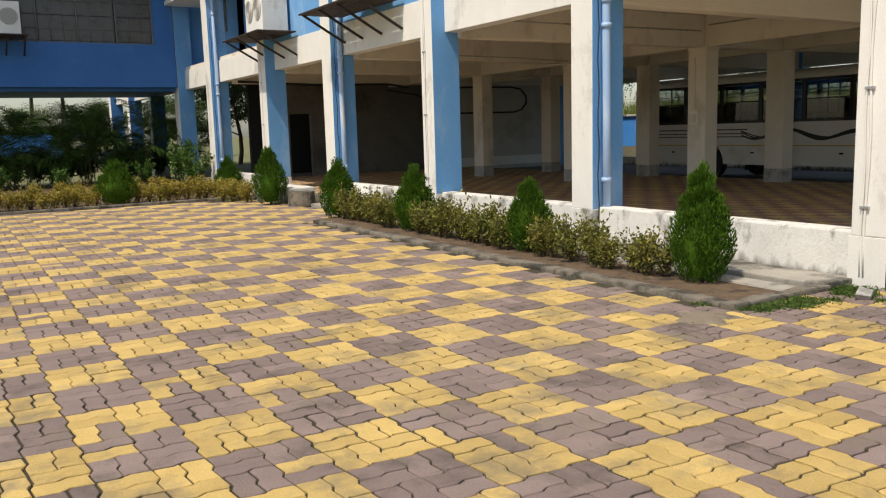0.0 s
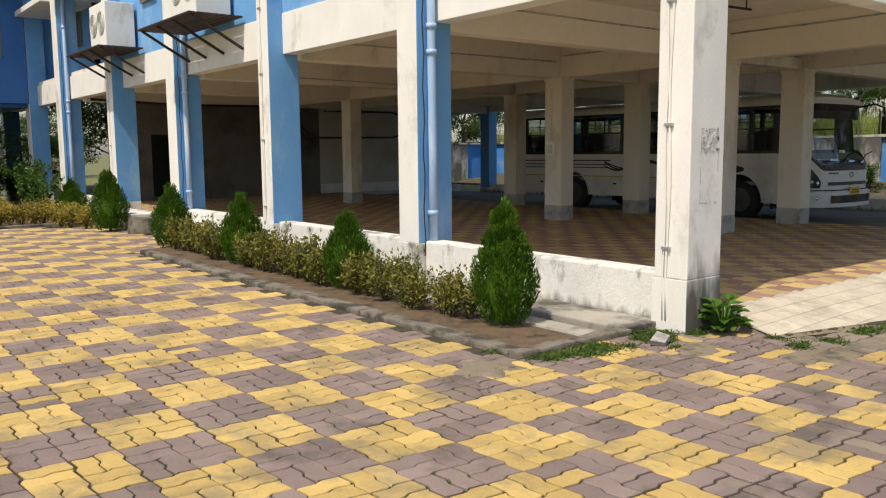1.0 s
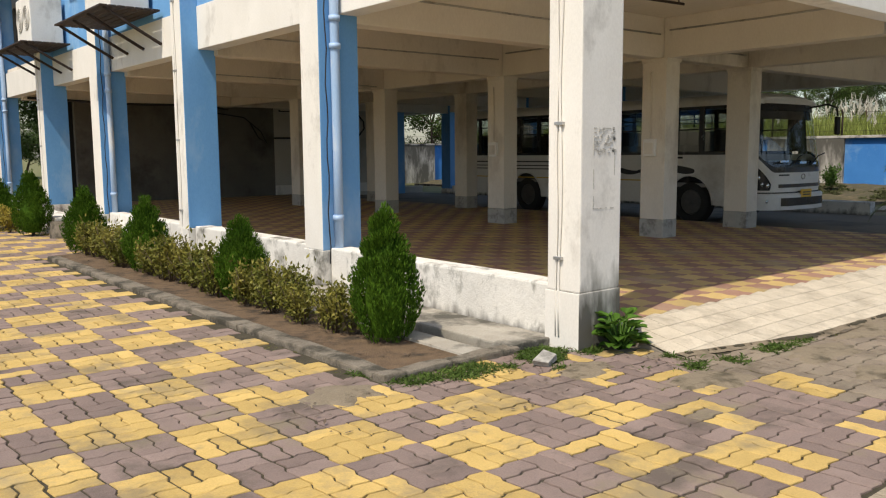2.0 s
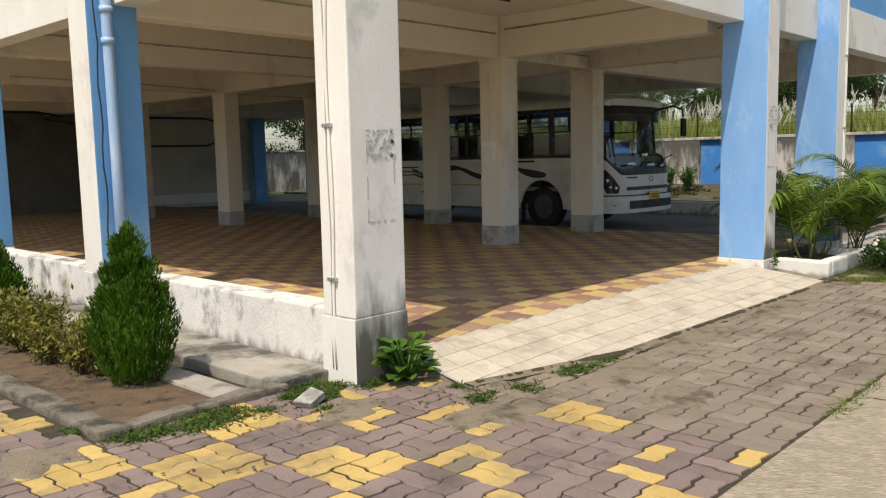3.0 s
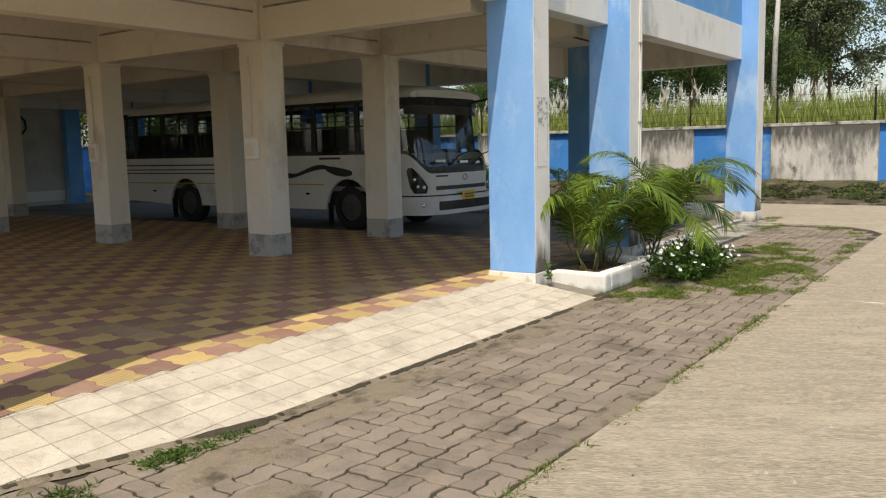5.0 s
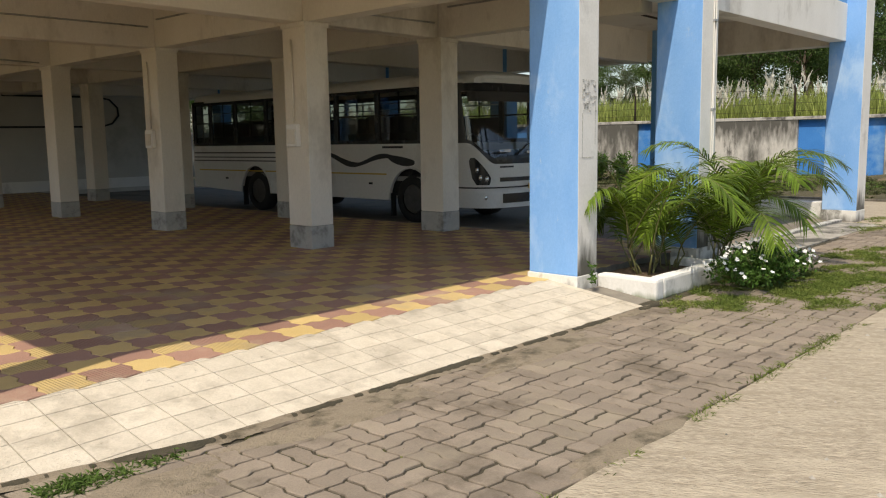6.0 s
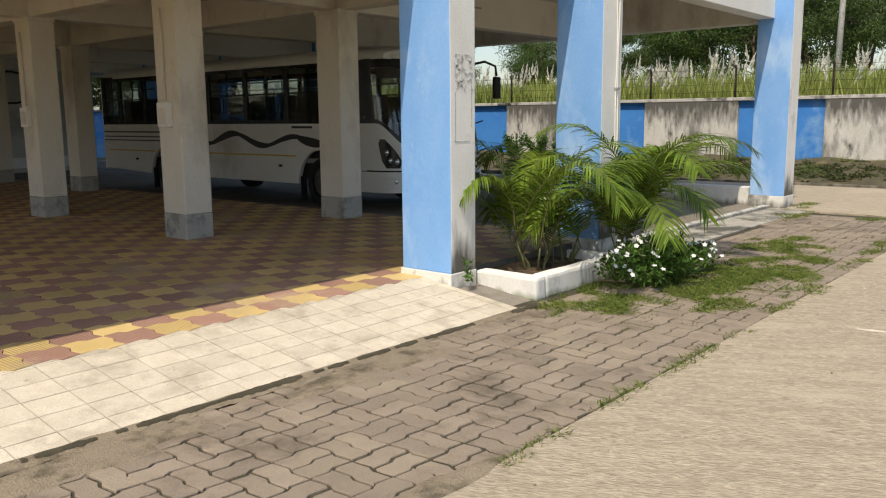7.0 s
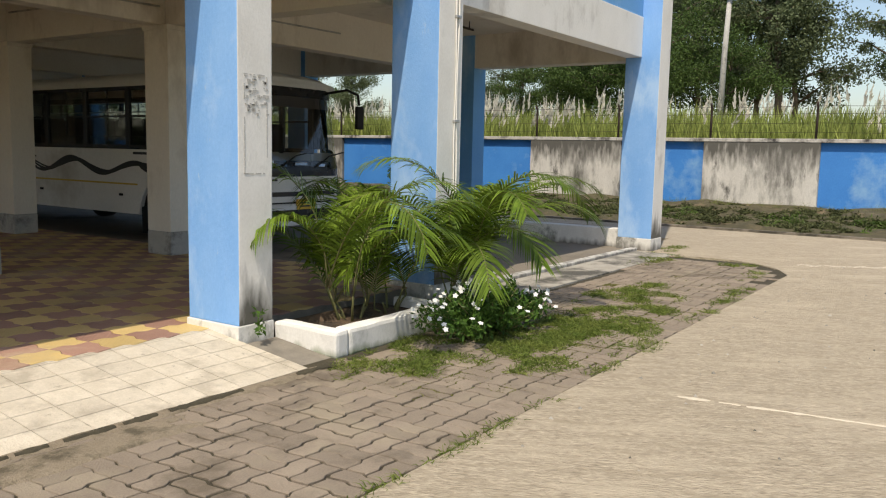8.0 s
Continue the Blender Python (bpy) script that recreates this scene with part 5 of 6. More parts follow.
def flower_shrub(loc, seed=8):
    rng = random.Random(seed)
    root = empty("flower_shrub", loc)
    tagged(root, "low dark green shrub covered with white flowers", "shrub")
    bm = bmesh.new()
    tips = []
    for k in range(84):
        a, rr = rng.uniform(0, 6.28), rng.random() ** 0.5
        d = Vector((math.cos(a) * rr * 0.86, math.sin(a) * rr * 0.42, 0.40 * (1 - 0.55 * rr * rr) * rng.uniform(0.75, 1.15)))
        tube(bm, [(d.x * 0.35, d.y * 0.35, -0.01), d * 0.6, d], 0.006, 4, r_end=0.003)
        tips.append(d)
    part("stem", bm, STEM, root)
    lv = Leaves()
    for k in range(5200):
        d = rng.choice(tips)
        p = d * rng.uniform(0.35, 1.03) + rv(rng) * rng.uniform(0, 0.09)
        p.z = max(p.z, 0.015)
        lv.leaf(p, rv(rng) + Vector((0, 0, 0.4)), rv(rng), rng.uniform(0.035, 0.07), rng.uniform(0.018, 0.03))
    lv.done("foliage", SHRUB, root)
    for d in rng.sample(tips, 72):
        fl = Leaves()
        c = d * 1.06 + Vector((rng.uniform(-0.05, 0.05), rng.uniform(-0.05, 0.05), 0.035))
        fn = (Vector((-0.5, -0.5, 0.9)) + rv(rng) * 0.5).normalized()
        u = fn.orthogonal().normalized()
        w = fn.cross(u)
        for q in range(5):
            a = q * 1.2566
            fl.leaf(c, u * math.cos(a) + w * math.sin(a) + fn * 0.2, fn, 0.026, 0.024)
        fl.done("flower", PETAL, root, "small white five-petalled flower")
    return root


flower_shrub((15.05, 2.64, 0.0))


def broad_plant(loc, seed=3):
    rng = random.Random(seed)
    root = empty("broad_leaf_weed", loc)
    tagged(root, "fresh green broad-leaved weed at the foot of the pier", "plant")
    bm, lv = bmesh.new(), Leaves()
    for k in range(62):
        a = k * 2.4 + rng.uniform(-0.3, 0.3)
        hh = rng.uniform(0.05, 0.27)
        tip = Vector((math.cos(a) * rng.uniform(0.06, 0.17), math.sin(a) * rng.uniform(0.05, 0.12), hh))
        tube(bm, [(0, 0, -0.02), tip * 0.5, tip], 0.006, 5)
        lv.oval(tip, Vector((math.cos(a), math.sin(a), rng.uniform(0.1, 0.8))), Vector((0, 0, 1)), rng.uniform(0.095, 0.14), rng.uniform(0.08, 0.115))
    part("stalk", bm, BROAD, root)
    lv.done("leaves", BROAD, root)
    return root


broad_plant((7.30, 3.84, -0.01))
bm = bmesh.new()
lv = Leaves()
rw = random.Random(5)
root = empty("small_weed", (13.42, 3.66, 0.14))
tagged(root, "small green weed rooted at the pier base", "plant")
for k in range(40):
    lv.leaf(Vector((rw.uniform(-0.04, 0.04), rw.uniform(-0.05, 0.0), rw.uniform(0.0, 0.2))), rv(rw), rv(rw), 0.06, 0.025)
lv.done("leaves", SHRUB, root)
bm.free()


def grass_patch(spots, n, label, name="grass", hmax=0.1, material=GRASS, seed=2, z=0.0, wide=1.0):
    """Tufts of blades round the given spots (x, y, rx, ry)."""
    rng = random.Random(seed)
    lv = Leaves()
    tot = sum(s[2] * s[3] for s in spots)
    for x, y, rx, ry in spots:
        for k in range(max(3, int(n * rx * ry / tot / 7))):
            while True:
                u, v = rng.uniform(-1, 1), rng.uniform(-1, 1)
                if u * u + v * v < 1:
                    break
            dens = noise.noise(Vector(((x + u * rx) * 2.6, (y + v * ry) * 2.6, seed)))
            dens += 0.45 * noise.noise(Vector(((x + u * rx) * 9, (y + v * ry) * 9, seed + 5)))
            if dens < -0.25 + 0.25 * rng.random() + 0.35 * (u * u + v * v):
                continue
            c = Vector((x + u * rx, y + v * ry, (0.06 + 0.36 * max(0, (x + u * rx - 26.9) / 3.4) ** 1.5 if z > 0.1 else z) - 0.012))
            for q in range(7):
                d = (Vector((0, 0, rng.uniform(0.35, 1.1))) + Vector((rng.uniform(-1, 1), rng.uniform(-1, 1), 0))).normalized()
                lv.blade(c + Vector((rng.uniform(-0.03, 0.03), rng.uniform(-0.03, 0.03), 0)), d, rv(rng), rng.uniform(0.25, 1.0) * hmax, rng.uniform(0.005, 0.011) * wide, 0.5, 0, 2)
    return tagged(lv.done(name, material), label, "grass", kind="stuff")


grass_patch([(14.2, 2.62, 1.0, 0.3), (15.2, 2.15, 1.2, 0.45), (16.4, 2.1, 1.2, 0.5), (13.9, 2.9, 0.5, 0.16), (14.7, 2.92, 0.7, 0.16), (17.6, 2.35, 1.2, 0.5), (15.6, 1.85, 1.5, 0.4), (14.6, 2.35, 1.0, 0.4)], 125000, "patchy green grass growing over the pavers", hmax=0.12)
grass_patch([(15.5, 2.2, 2.6, 0.75), (17.6, 2.2, 2.2, 0.8), (14.0, 2.55, 1.0, 0.4)], 150000, "dry olive moss in the joints of the pavers", "moss", hmax=0.035, wide=1.6, seed=12, material=MOSS)
grass_patch([(15.3, 1.42, 0.9, 0.14), (17.0, 1.45, 0.7, 0.12), (18.4, 1.5, 0.9, 0.13), (20.2, 1.75, 0.6, 0.14), (21.2, 2.2, 0.3, 0.3), (22.4, 3.6, 0.7, 0.22), (20.9, 3.3, 0.9, 0.25), (12.6, 1.36, 1.4, 0.05), (10.4, 1.34, 1.2, 0.045), (8.6, 1.34, 0.8, 0.04)], 22000, "rough grass along the road edge", hmax=0.13, seed=3)
grass_patch([(7.4, 3.25, 0.32, 0.22), (7.75, 3.12, 0.36, 0.16), (8.3, 3.06, 0.3, 0.1), (8.6, 3.04, 0.2, 0.05), (6.75, 4.08, 0.45, 0.2), (6.1, 4.12, 0.5, 0.2), (5.3, 4.55, 0.1, 0.3), (5.55, 4.2, 0.3, 0.12), (6.9, 3.97, 0.3, 0.12), (6.5, 3.75, 0.1, 0.05), (7.0, 3.4, 0.09, 0.06)], 30000, "creeping weeds along the kerb and ramp", "weeds", hmax=0.12, seed=4, material=WEED, wide=1.5)
grass_patch([(5.2, 5.6, 0.14, 1.0), (4.6, 9.0, 0.7, 1.8), (4.9, 12.0, 0.9, 1.8), (4.4, 15.0, 1.4, 1.8), (9.2, 3.0, 1.4, 0.06), (11.5, 2.97, 1.4, 0.05), (7.2, 2.9, 0.7, 0.4), (9.2, 2.2, 0.6, 0.3), (6.4, 3.3, 0.8, 0.4)], 34000, "short weeds in the joints of the pavers", hmax=0.035, seed=6, material=MOSS)
grass_patch([(28.6, y, 1.6, 1.3) for y in (0.0, 2.5, 5.0, 7.5, 10.0, 13.0, 16.0)], 90000, "weeds and litter plants on the soil bank", hmax=0.22, wide=4.5, seed=7, z=0.16, material=BANK_WEED)
grass_patch([(28.4, y, 1.0, 0.5) for y in (-1.0, 1.2, 3.1, 5.6, 8.8)], 6000, "green weed clumps on the soil bank", hmax=0.3, wide=4.5, seed=17, z=0.16, material=WEED)
grass_patch([(30.0, y, 0.25, 1.2) for y in (0.5, 2.5, 4.5, 6.5)], 1800, "thin weeds against the boundary wall", hmax=0.55, seed=8, z=0.36, material=GRASS)

# tall plumed grass in the field
rng = random.Random(21)
lv = Leaves()
for k in range(24000):
    x = 31.0 + 13 * rng.random() ** 1.7
    y = rng.uniform(-8, 34)
    hgt = rng.uniform(0.8, 1.45) * (0.85 + 0.35 * noise.noise(Vector((x * 0.3, y * 0.35, 1))))
    d = Vector((rng.uniform(-0.25, 0.25), rng.uniform(-0.25, 0.25), 1))
    lv.blade(Vector((x, y, 1.75 + min(0.5, (x - 30.5) * 0.12))), d, rv(rng), hgt, rng.uniform(0.03, 0.06), rng.uniform(0.1, 0.5), 0, 3)
tagged(lv.done("tall_grass", REED), "tall yellowish green field grass behind the wall", "grass", kind="stuff")
lv = Leaves()
for k in range(1150):
    x = 31.3 + 10 * rng.random() ** 1.5
    y = rng.uniform(-8, 34)
    if noise.noise(Vector((x * 0.3, y * 0.42, 9))) < 0.02:
        continue
    base = Vector((x, y, 1.8 + min(0.5, (x - 30.5) * 0.12)))
    hgt = rng.uniform(0.25, 1.0)
    lean = Vector((rng.uniform(-0.2, 0.2), rng.uniform(-0.45, 0.25), 1)).normalized()
    lv.blade(base, lean, rv(rng), hgt, 0.025, 0.02, 0, 2)
    tip = base + lean * hgt
    for q in range(20):
        t = q / 20
        lv.blade(tip + lean * (0.6 * t), lean + rv(rng) * 0.3, rv(rng), 0.26 * (1.1 - t), 0.085 * (1.15 - t), 0.3, 1, 2)
tagged(lv.done("grass_plumes", [REED, PLUME]), "white feathery plumes of tall grass", "grass", kind="stuff")


def tree(loc, h, cr, seed, material, label, n=3600, leaf=0.24, narrow=1.0):
    """A tapered trunk, limbs, and a ragged crown of leaves gathered in clumps."""
    rng = random.Random(seed)
    root = empty("tree", loc)
    tagged(root, label, "tree", "field trees")
    bm = bmesh.new()
    trunk = [Vector((0.25 * math.sin(k * 0.9 + seed), 0.25 * math.cos(k * 1.1 + seed), h * k / 8)) for k in range(9)]
    trunk[0].z = -0.3
    tube(bm, trunk, 0.02 * h, 8, r_end=0.02)
    clumps = []
    for k in range(26):
        t = rng.uniform(0.3, 0.98)
        b = trunk[int(t * 8)]
        a = rng.uniform(0, 6.28)
        ln = cr * rng.uniform(0.35, 1.0) * (1.15 - 0.7 * abs(t - 0.55))
        e = b + Vector((math.cos(a) * ln, math.sin(a) * ln, ln * rng.uniform(0.15, 0.7)))
        tube(bm, [b, b.lerp(e, 0.5) + Vector((0, 0, 0.1 * ln)), e], 0.006 * h, 5, r_end=0.01)
        clumps.append((e, cr * rng.uniform(0.22, 0.45)))
        clumps.append((b.lerp(e, 0.6), cr * rng.uniform(0.18, 0.32)))
    part("trunk", bm, BARK, root)
    lv = Leaves()
    for k in range(n):
        c, s = rng.choice(clumps)
        o = rv(rng)
        p = c + Vector((o.x, o.y, o.z * 0.75)) * s * rng.random() ** 0.4
        lv.leaf(p, rv(rng) + Vector((0, 0, -0.3)), rv(rng), leaf * rng.uniform(0.6, 1.2), leaf * rng.uniform(0.3, 0.55))
    lv.done("crown", material, root)
    root.matrix_world = pose(*loc)
    return root


ta = tree((62, 10, 2.2), 10.5, 3.6, 1, TREE, "tall grey-green field tree", 13000)
tb = tree((60, 17.5, 2.2), 8.5, 3.8, 2, TREE_B, "broad bright green field tree", 13000)
tc = tree((60, 4, 2.2), 12.5, 2.6, 3, TREE, "tall slender grey-green field tree", 10000, 0.22)
rng = random.Random(31)
for k in range(30):
    y = -16 + k * 2.4 + rng.uniform(-0.8, 0.8)
    x = rng.uniform(58, 74)
    if 6.0 < y < 7.6:
        continue
    src = (ta, tc, ta, tb, tc)[k % 5]
    s = rng.uniform(0.95, 1.3)
    if y > 25:
        s *= 0.55
    copy_thing(src, pose(x, y, 2.2, 0, 0, rng.uniform(0, 360)) @ Matrix.Diagonal((s, s, s, 1)))
for x, y, s in ((46, 13.0, 0.62), (47, 15.8, 0.6), (49, 17.5, 0.66), (52, 11, 0.6), (45, 24, 0.4), (50, 28, 0.45)):
    copy_thing(tb, pose(x, y, 2.0, 0, 0, x * 40) @ Matrix.Diagonal((s, s, s, 1)))
for x, y, s in ((18, 41, 0.7), (22, 39, 0.75), (26, 41, 0.7), (30, 42, 0.8), (24, 45, 0.9), (33, 38, 0.8), (14, 44, 0.8)):
    copy_thing(tb if x % 4 else ta, pose(x, y, -0.2, 0, 0, x * 33) @ Matrix.Diagonal((s, s, s, 1)))
# trees and coconut palms beyond the garden wall
for x, y, s in ((3.6, 60, 0.40), (5.8, 63, 0.44), (7.8, 66, 0.44), (-1, 66, 0.42), (9.5, 64, 0.4), (11.5, 70, 0.5), (14, 62, 0.5), (17, 66, 0.5), (2.0, 70, 0.42)):
    copy_thing(tb, pose(x, y, -0.2, 0, 0, x * 77) @ Matrix.Diagonal((s * 1.3, s * 1.3, s, 1)))
cp = palm((1.6, 58, 0), 22, 3, 3.0, 61, PALM_SHADED, "coconut palm beyond the garden wall", "coconut_palm", 34, 0.14, 4.6)
for x, y, s in ((7.6, 63, 1.05), (0.0, 66, 1.2), (6.2, 70, 1.2), (9.5, 75, 1.3)):
    copy_thing(cp, pose(x, y, 0, 0, 0, x * 50) @ Matrix.Diagonal((s, s, s, 1)))

# fallen leaves, rubble and a loose stone
rng = random.Random(71)
lv = Leaves()
for k in range(420):
    x, y = rng.choice(((rng.uniform(5.55, 6.2), rng.uniform(4.4, 13)), (rng.uniform(27, 30), rng.uniform(-2, 14)), (rng.uniform(4.4, 7.4), rng.uniform(3.2, 4.3))))
    z = 0.035 if x < 6.3 and y > 4.35 else (0.008 if x < 10 else 0.1 + 0.3 * ((x - 26.9) / 3.4) ** 1.5)
    lv.leaf(Vector((x, y, z)), Vector((rng.uniform(-1, 1), rng.uniform(-1, 1), 0.1)), Vector((0, 0, 1)), rng.uniform(0.02, 0.05), rng.uniform(0.012, 0.025))
tagged(lv.done("leaf_litter", BARK), "dry brown leaf litter on the soil", "litter", kind="stuff")
bm = bmesh.new()
box(bm, -0.12, 0.12, -0.075, 0.075, 0.0, 0.07, 0.008)
for v in bm.verts:
    v.co.x += 0.05 * (v.co.y > 0) * (1 if v.co.x > 0 else -0.4) - 0.03 * (v.co.z > 0.04)
    v.co.z *= 1 + 0.6 * (v.co.x + 0.12)
st = obj("loose_stone", bm, GREY_BASE)
st.matrix_world = pose(6.52, 3.9, 0.012, 6, -4, 25) @ Matrix.Diagonal((0.78, 0.78, 0.7, 1))
tagged(st, "pale broken stone lying among the weeds", "stone")

rng = random.Random(91)
lv = Leaves()
for k in range(260):
    x, y = rng.uniform(9, 26), ROAD_EDGE - 0.1 - 3.5 * rng.random()
    s = rng.uniform(0.006, 0.022)
    c = Vector((x, y, 0.004))
    n0 = len(lv.v)
    lv.v += [tuple(c + Vector((s * rng.uniform(0.6, 1.2) * dx, s * rng.uniform(0.6, 1.2) * dy, s * dz))) for dx, dy, dz in ((1, 0, 0), (0, 1, 0), (-1, 0, 0), (0, -1, 0), (0.1, 0.1, 0.8))]
    lv.f += [(n0, n0 + 1, n0 + 4), (n0 + 1, n0 + 2, n0 + 4), (n0 + 2, n0 + 3, n0 + 4), (n0 + 3, n0, n0 + 4)]
    lv.i += [0] * 4
tagged(lv.done("pebbles", CEMENT), "small dark pebbles scattered on the concrete", "pebbles", kind="stuff")

SILT = mat("pale_brown_silt", (0.22, 0.178, 0.122), (0.32, 0.262, 0.185), 9, 1.0, 0.9, 70, (0.11, 0.09, 0.058), 0.5, grain_mix=0.5)


def silt(x, y, rx, ry, seed, h=0.012):
    """A low ragged drift of silt over the pavers."""
    bm = bmesh.new()
    rings = []
    for r in range(5):
        t = r / 4
        rings.append([bm.verts.new((x + rx * t * math.cos(a) * q, y + ry * t * math.sin(a) * q, 0.006 + h * (1 - t * t) - (0.016 if r == 4 else 0))) for a in [k * math.pi / 16 for k in range(32)] for q in [1 + 0.6 * noise.noise(Vector((math.cos(a) * 1.9, math.sin(a) * 1.9, seed)))]])
    for u, w in zip(rings, rings[1:]):
        for k in range(32):
            bm.faces.new((u[k], w[k], w[(k + 1) % 32], u[(k + 1) % 32])).smooth = True
    bmesh.ops.remove_doubles(bm, verts=bm.verts, dist=0.0005)
    return tagged(obj("silt_drift", bm, SILT), "thin drift of pale brown silt over the pavers", "silt", kind="structure")


for k, (x, y, rx, ry) in enumerate(((4.98, 4.25, 0.30, 0.22), (8.35, 2.75, 0.5, 0.2), (9.6, 2.85, 0.7, 0.16), (8.1, 2.2, 0.28, 0.2), (11.4, 2.8, 0.8, 0.14), (7.1, 2.9, 0.35, 0.2), (10.3, 1.42, 0.6, 0.1), (6.6, 3.6, 0.3, 0.18))):
    silt(x, y, rx, ry, k * 3.3, 0.008)
# ---- paving blocks, floor tiles and ramp tiles ----
PA, PB = 0.2425, 0.13125


def zig(a, b, e, gap, top=0.0, drop=0.014, cham=0.006):
    """A block with a zigzag outline: rim, chamfer and flat top."""
    k = e * 0.8
    u, v = a * 0.09, b * 0.13
    out = [(-a / 2, -b / 2), (-u, -b / 2 + e), (u, -b / 2 - e), (a / 2, -b / 2), (a / 2 - k, -v), (a / 2 + k, v),
           (a / 2, b / 2), (u, b / 2 - e), (-u, b / 2 + e), (-a / 2, b / 2), (-a / 2 + k, v), (-a / 2 - k, -v)]
    sx, sy = (a - gap) / a, (b - gap) / b
    tx, ty = (a - gap - 2 * cham) / a, (b - gap - 2 * cham) / b
    edge = [(x * sx, y * sy, top - cham * 0.7) for x, y in out]
    face = [(x * tx, y * ty, top) for x, y in out]
    n = len(out)
    verts = edge + face
    faces = [tuple(range(n, 2 * n))]
    faces += [(k, (k + 1) % n, n + (k + 1) % n, n + k) for k in range(n)]
    lowv = [(x * sx, y * sy, -drop) for x, y in out]
    verts = lowv + verts
    faces = [tuple(i + n for i in f) for f in faces] + [(k, (k + 1) % n, n + (k + 1) % n, n + k) for k in range(n)]
    return verts, faces




def weave_block(kind, gap, top=0.0, drop=0.013, cham=0.004):
    """One of the four blocks of a basket-weave cell (0, 1 lie along x; 2, 3 along y), all edges waved alike."""
    A, B, e = PA, 2 * PB, 0.012
    wave = {0.0: 0.0, 0.41: -e, 0.5: 0.0, 0.59: e, 1.0: 0.0}

    def run(lo, hi):
        return [(t, wave[t]) for t in sorted(wave) if lo <= t <= hi]

    x0, x1, y0, y1 = ((0, 1, 0, 0.5), (0, 1, 0.5, 1), (0, 0.5, 0, 1), (0.5, 1, 0, 1))[kind]
    out = [(t * A, y0 * B + w) for t, w in run(x0, x1)] + [(x1 * A + w, t * B) for t, w in run(y0, y1)[1:]]
    out += [(t * A, y1 * B + w) for t, w in run(x0, x1)[::-1][1:]] + [(x0 * A + w, t * B) for t, w in run(y0, y1)[::-1][1:-1]]
    cx, cy = (x0 + x1) / 2 * A, (y0 + y1) / 2 * B
    w, h = (x1 - x0) * A, (y1 - y0) * B
    out = [(x - cx, y - cy) for x, y in out]
    n = len(out)
    verts = []
    for shrink, z in ((gap, -drop), (gap, top - cham), (gap + 2 * cham, top)):
        verts += [(x * (w - shrink) / w, y * (h - shrink) / h, z) for x, y in out]
    faces = [tuple(range(2 * n, 3 * n))]
    for r in (0, n):
        faces += [(r + k, r + (k + 1) % n, r + n + (k + 1) % n, r + n + k) for k in range(n)]
    return verts, faces, (cx - A / 2, cy - B / 2)


BLOCKS = [weave_block(k, g) for g in (0.009, 0.019) for k in range(4)]


def spread(name, places, materials, shapes, label, category, idx):
    """All pieces of places (x, y, z, turn, tilts, shape) joined in one mesh."""
    allv, allf, alli, start = [], [], [], 0
    for q, (x, y, z, r, tx, ty, sh) in enumerate(places):
        verts, faces = shapes[sh]
        c, s = math.cos(r), math.sin(r)
        allv.append(np.column_stack((verts[:, 0] * c - verts[:, 1] * s + x, verts[:, 0] * s + verts[:, 1] * c + y, verts[:, 2] + z + verts[:, 0] * tx + verts[:, 1] * ty)))
        allf += [tuple(i + start for i in f) for f in faces]
        alli += [idx[q]] * len(faces)
        start += len(verts)
    ob = from_lists(name, np.concatenate(allv).tolist(), allf, materials, None, label, alli)
    return tagged(ob, "", category, kind="stuff")


X0, Y0 = 4.33, 3.74


def paver_kind(x, y, rng):
    col, row = math.floor((x - X0) / (2 * PA)), math.floor((y - Y0) / (4 * PB))
    yellow = (col + row) % 2 == 1
    if x > 5.3:
        keep = 0.9 if x < 6.2 else (0.65 if x < 6.9 else (0.5 if x < 7.7 else 0.0))
        if y < 1.9 and x > 7.6:
            keep *= 0.5
        yellow = yellow and rng.random() < keep
    elif rng.random() < 0.015:
        yellow = not yellow
    return 1 if yellow else (0 if x < 7.4 + 0.5 * noise.noise(Vector((x, y * 2, 0))) else 2)


def in_paving(x, y):
    if y < ROAD_EDGE + 0.05:
        return False
    if x < 5.2:
        return y < 19.2
    if x < 6.42 and 13.1 < y < 18.6:
        return True
    if y > 4.2 or x > 21.3:
        return False
    if x < 6.62:
        return y < 4.2
    if x < 7.5:
        return y < 3.93
    if x < 8.9:
        return y < 3.43 - 0.36 * (x - 7.44) / 1.46 - 0.03
    if x < 13.4:
        return y < 3.03
    if x < 15.3:
        return y < 2.97
    if x < 19.6:
        return y < 3.27
    return (x - 20.0) ** 2 / 1.5 ** 2 + (y - 2.65) ** 2 / 1.15 ** 2 < 1


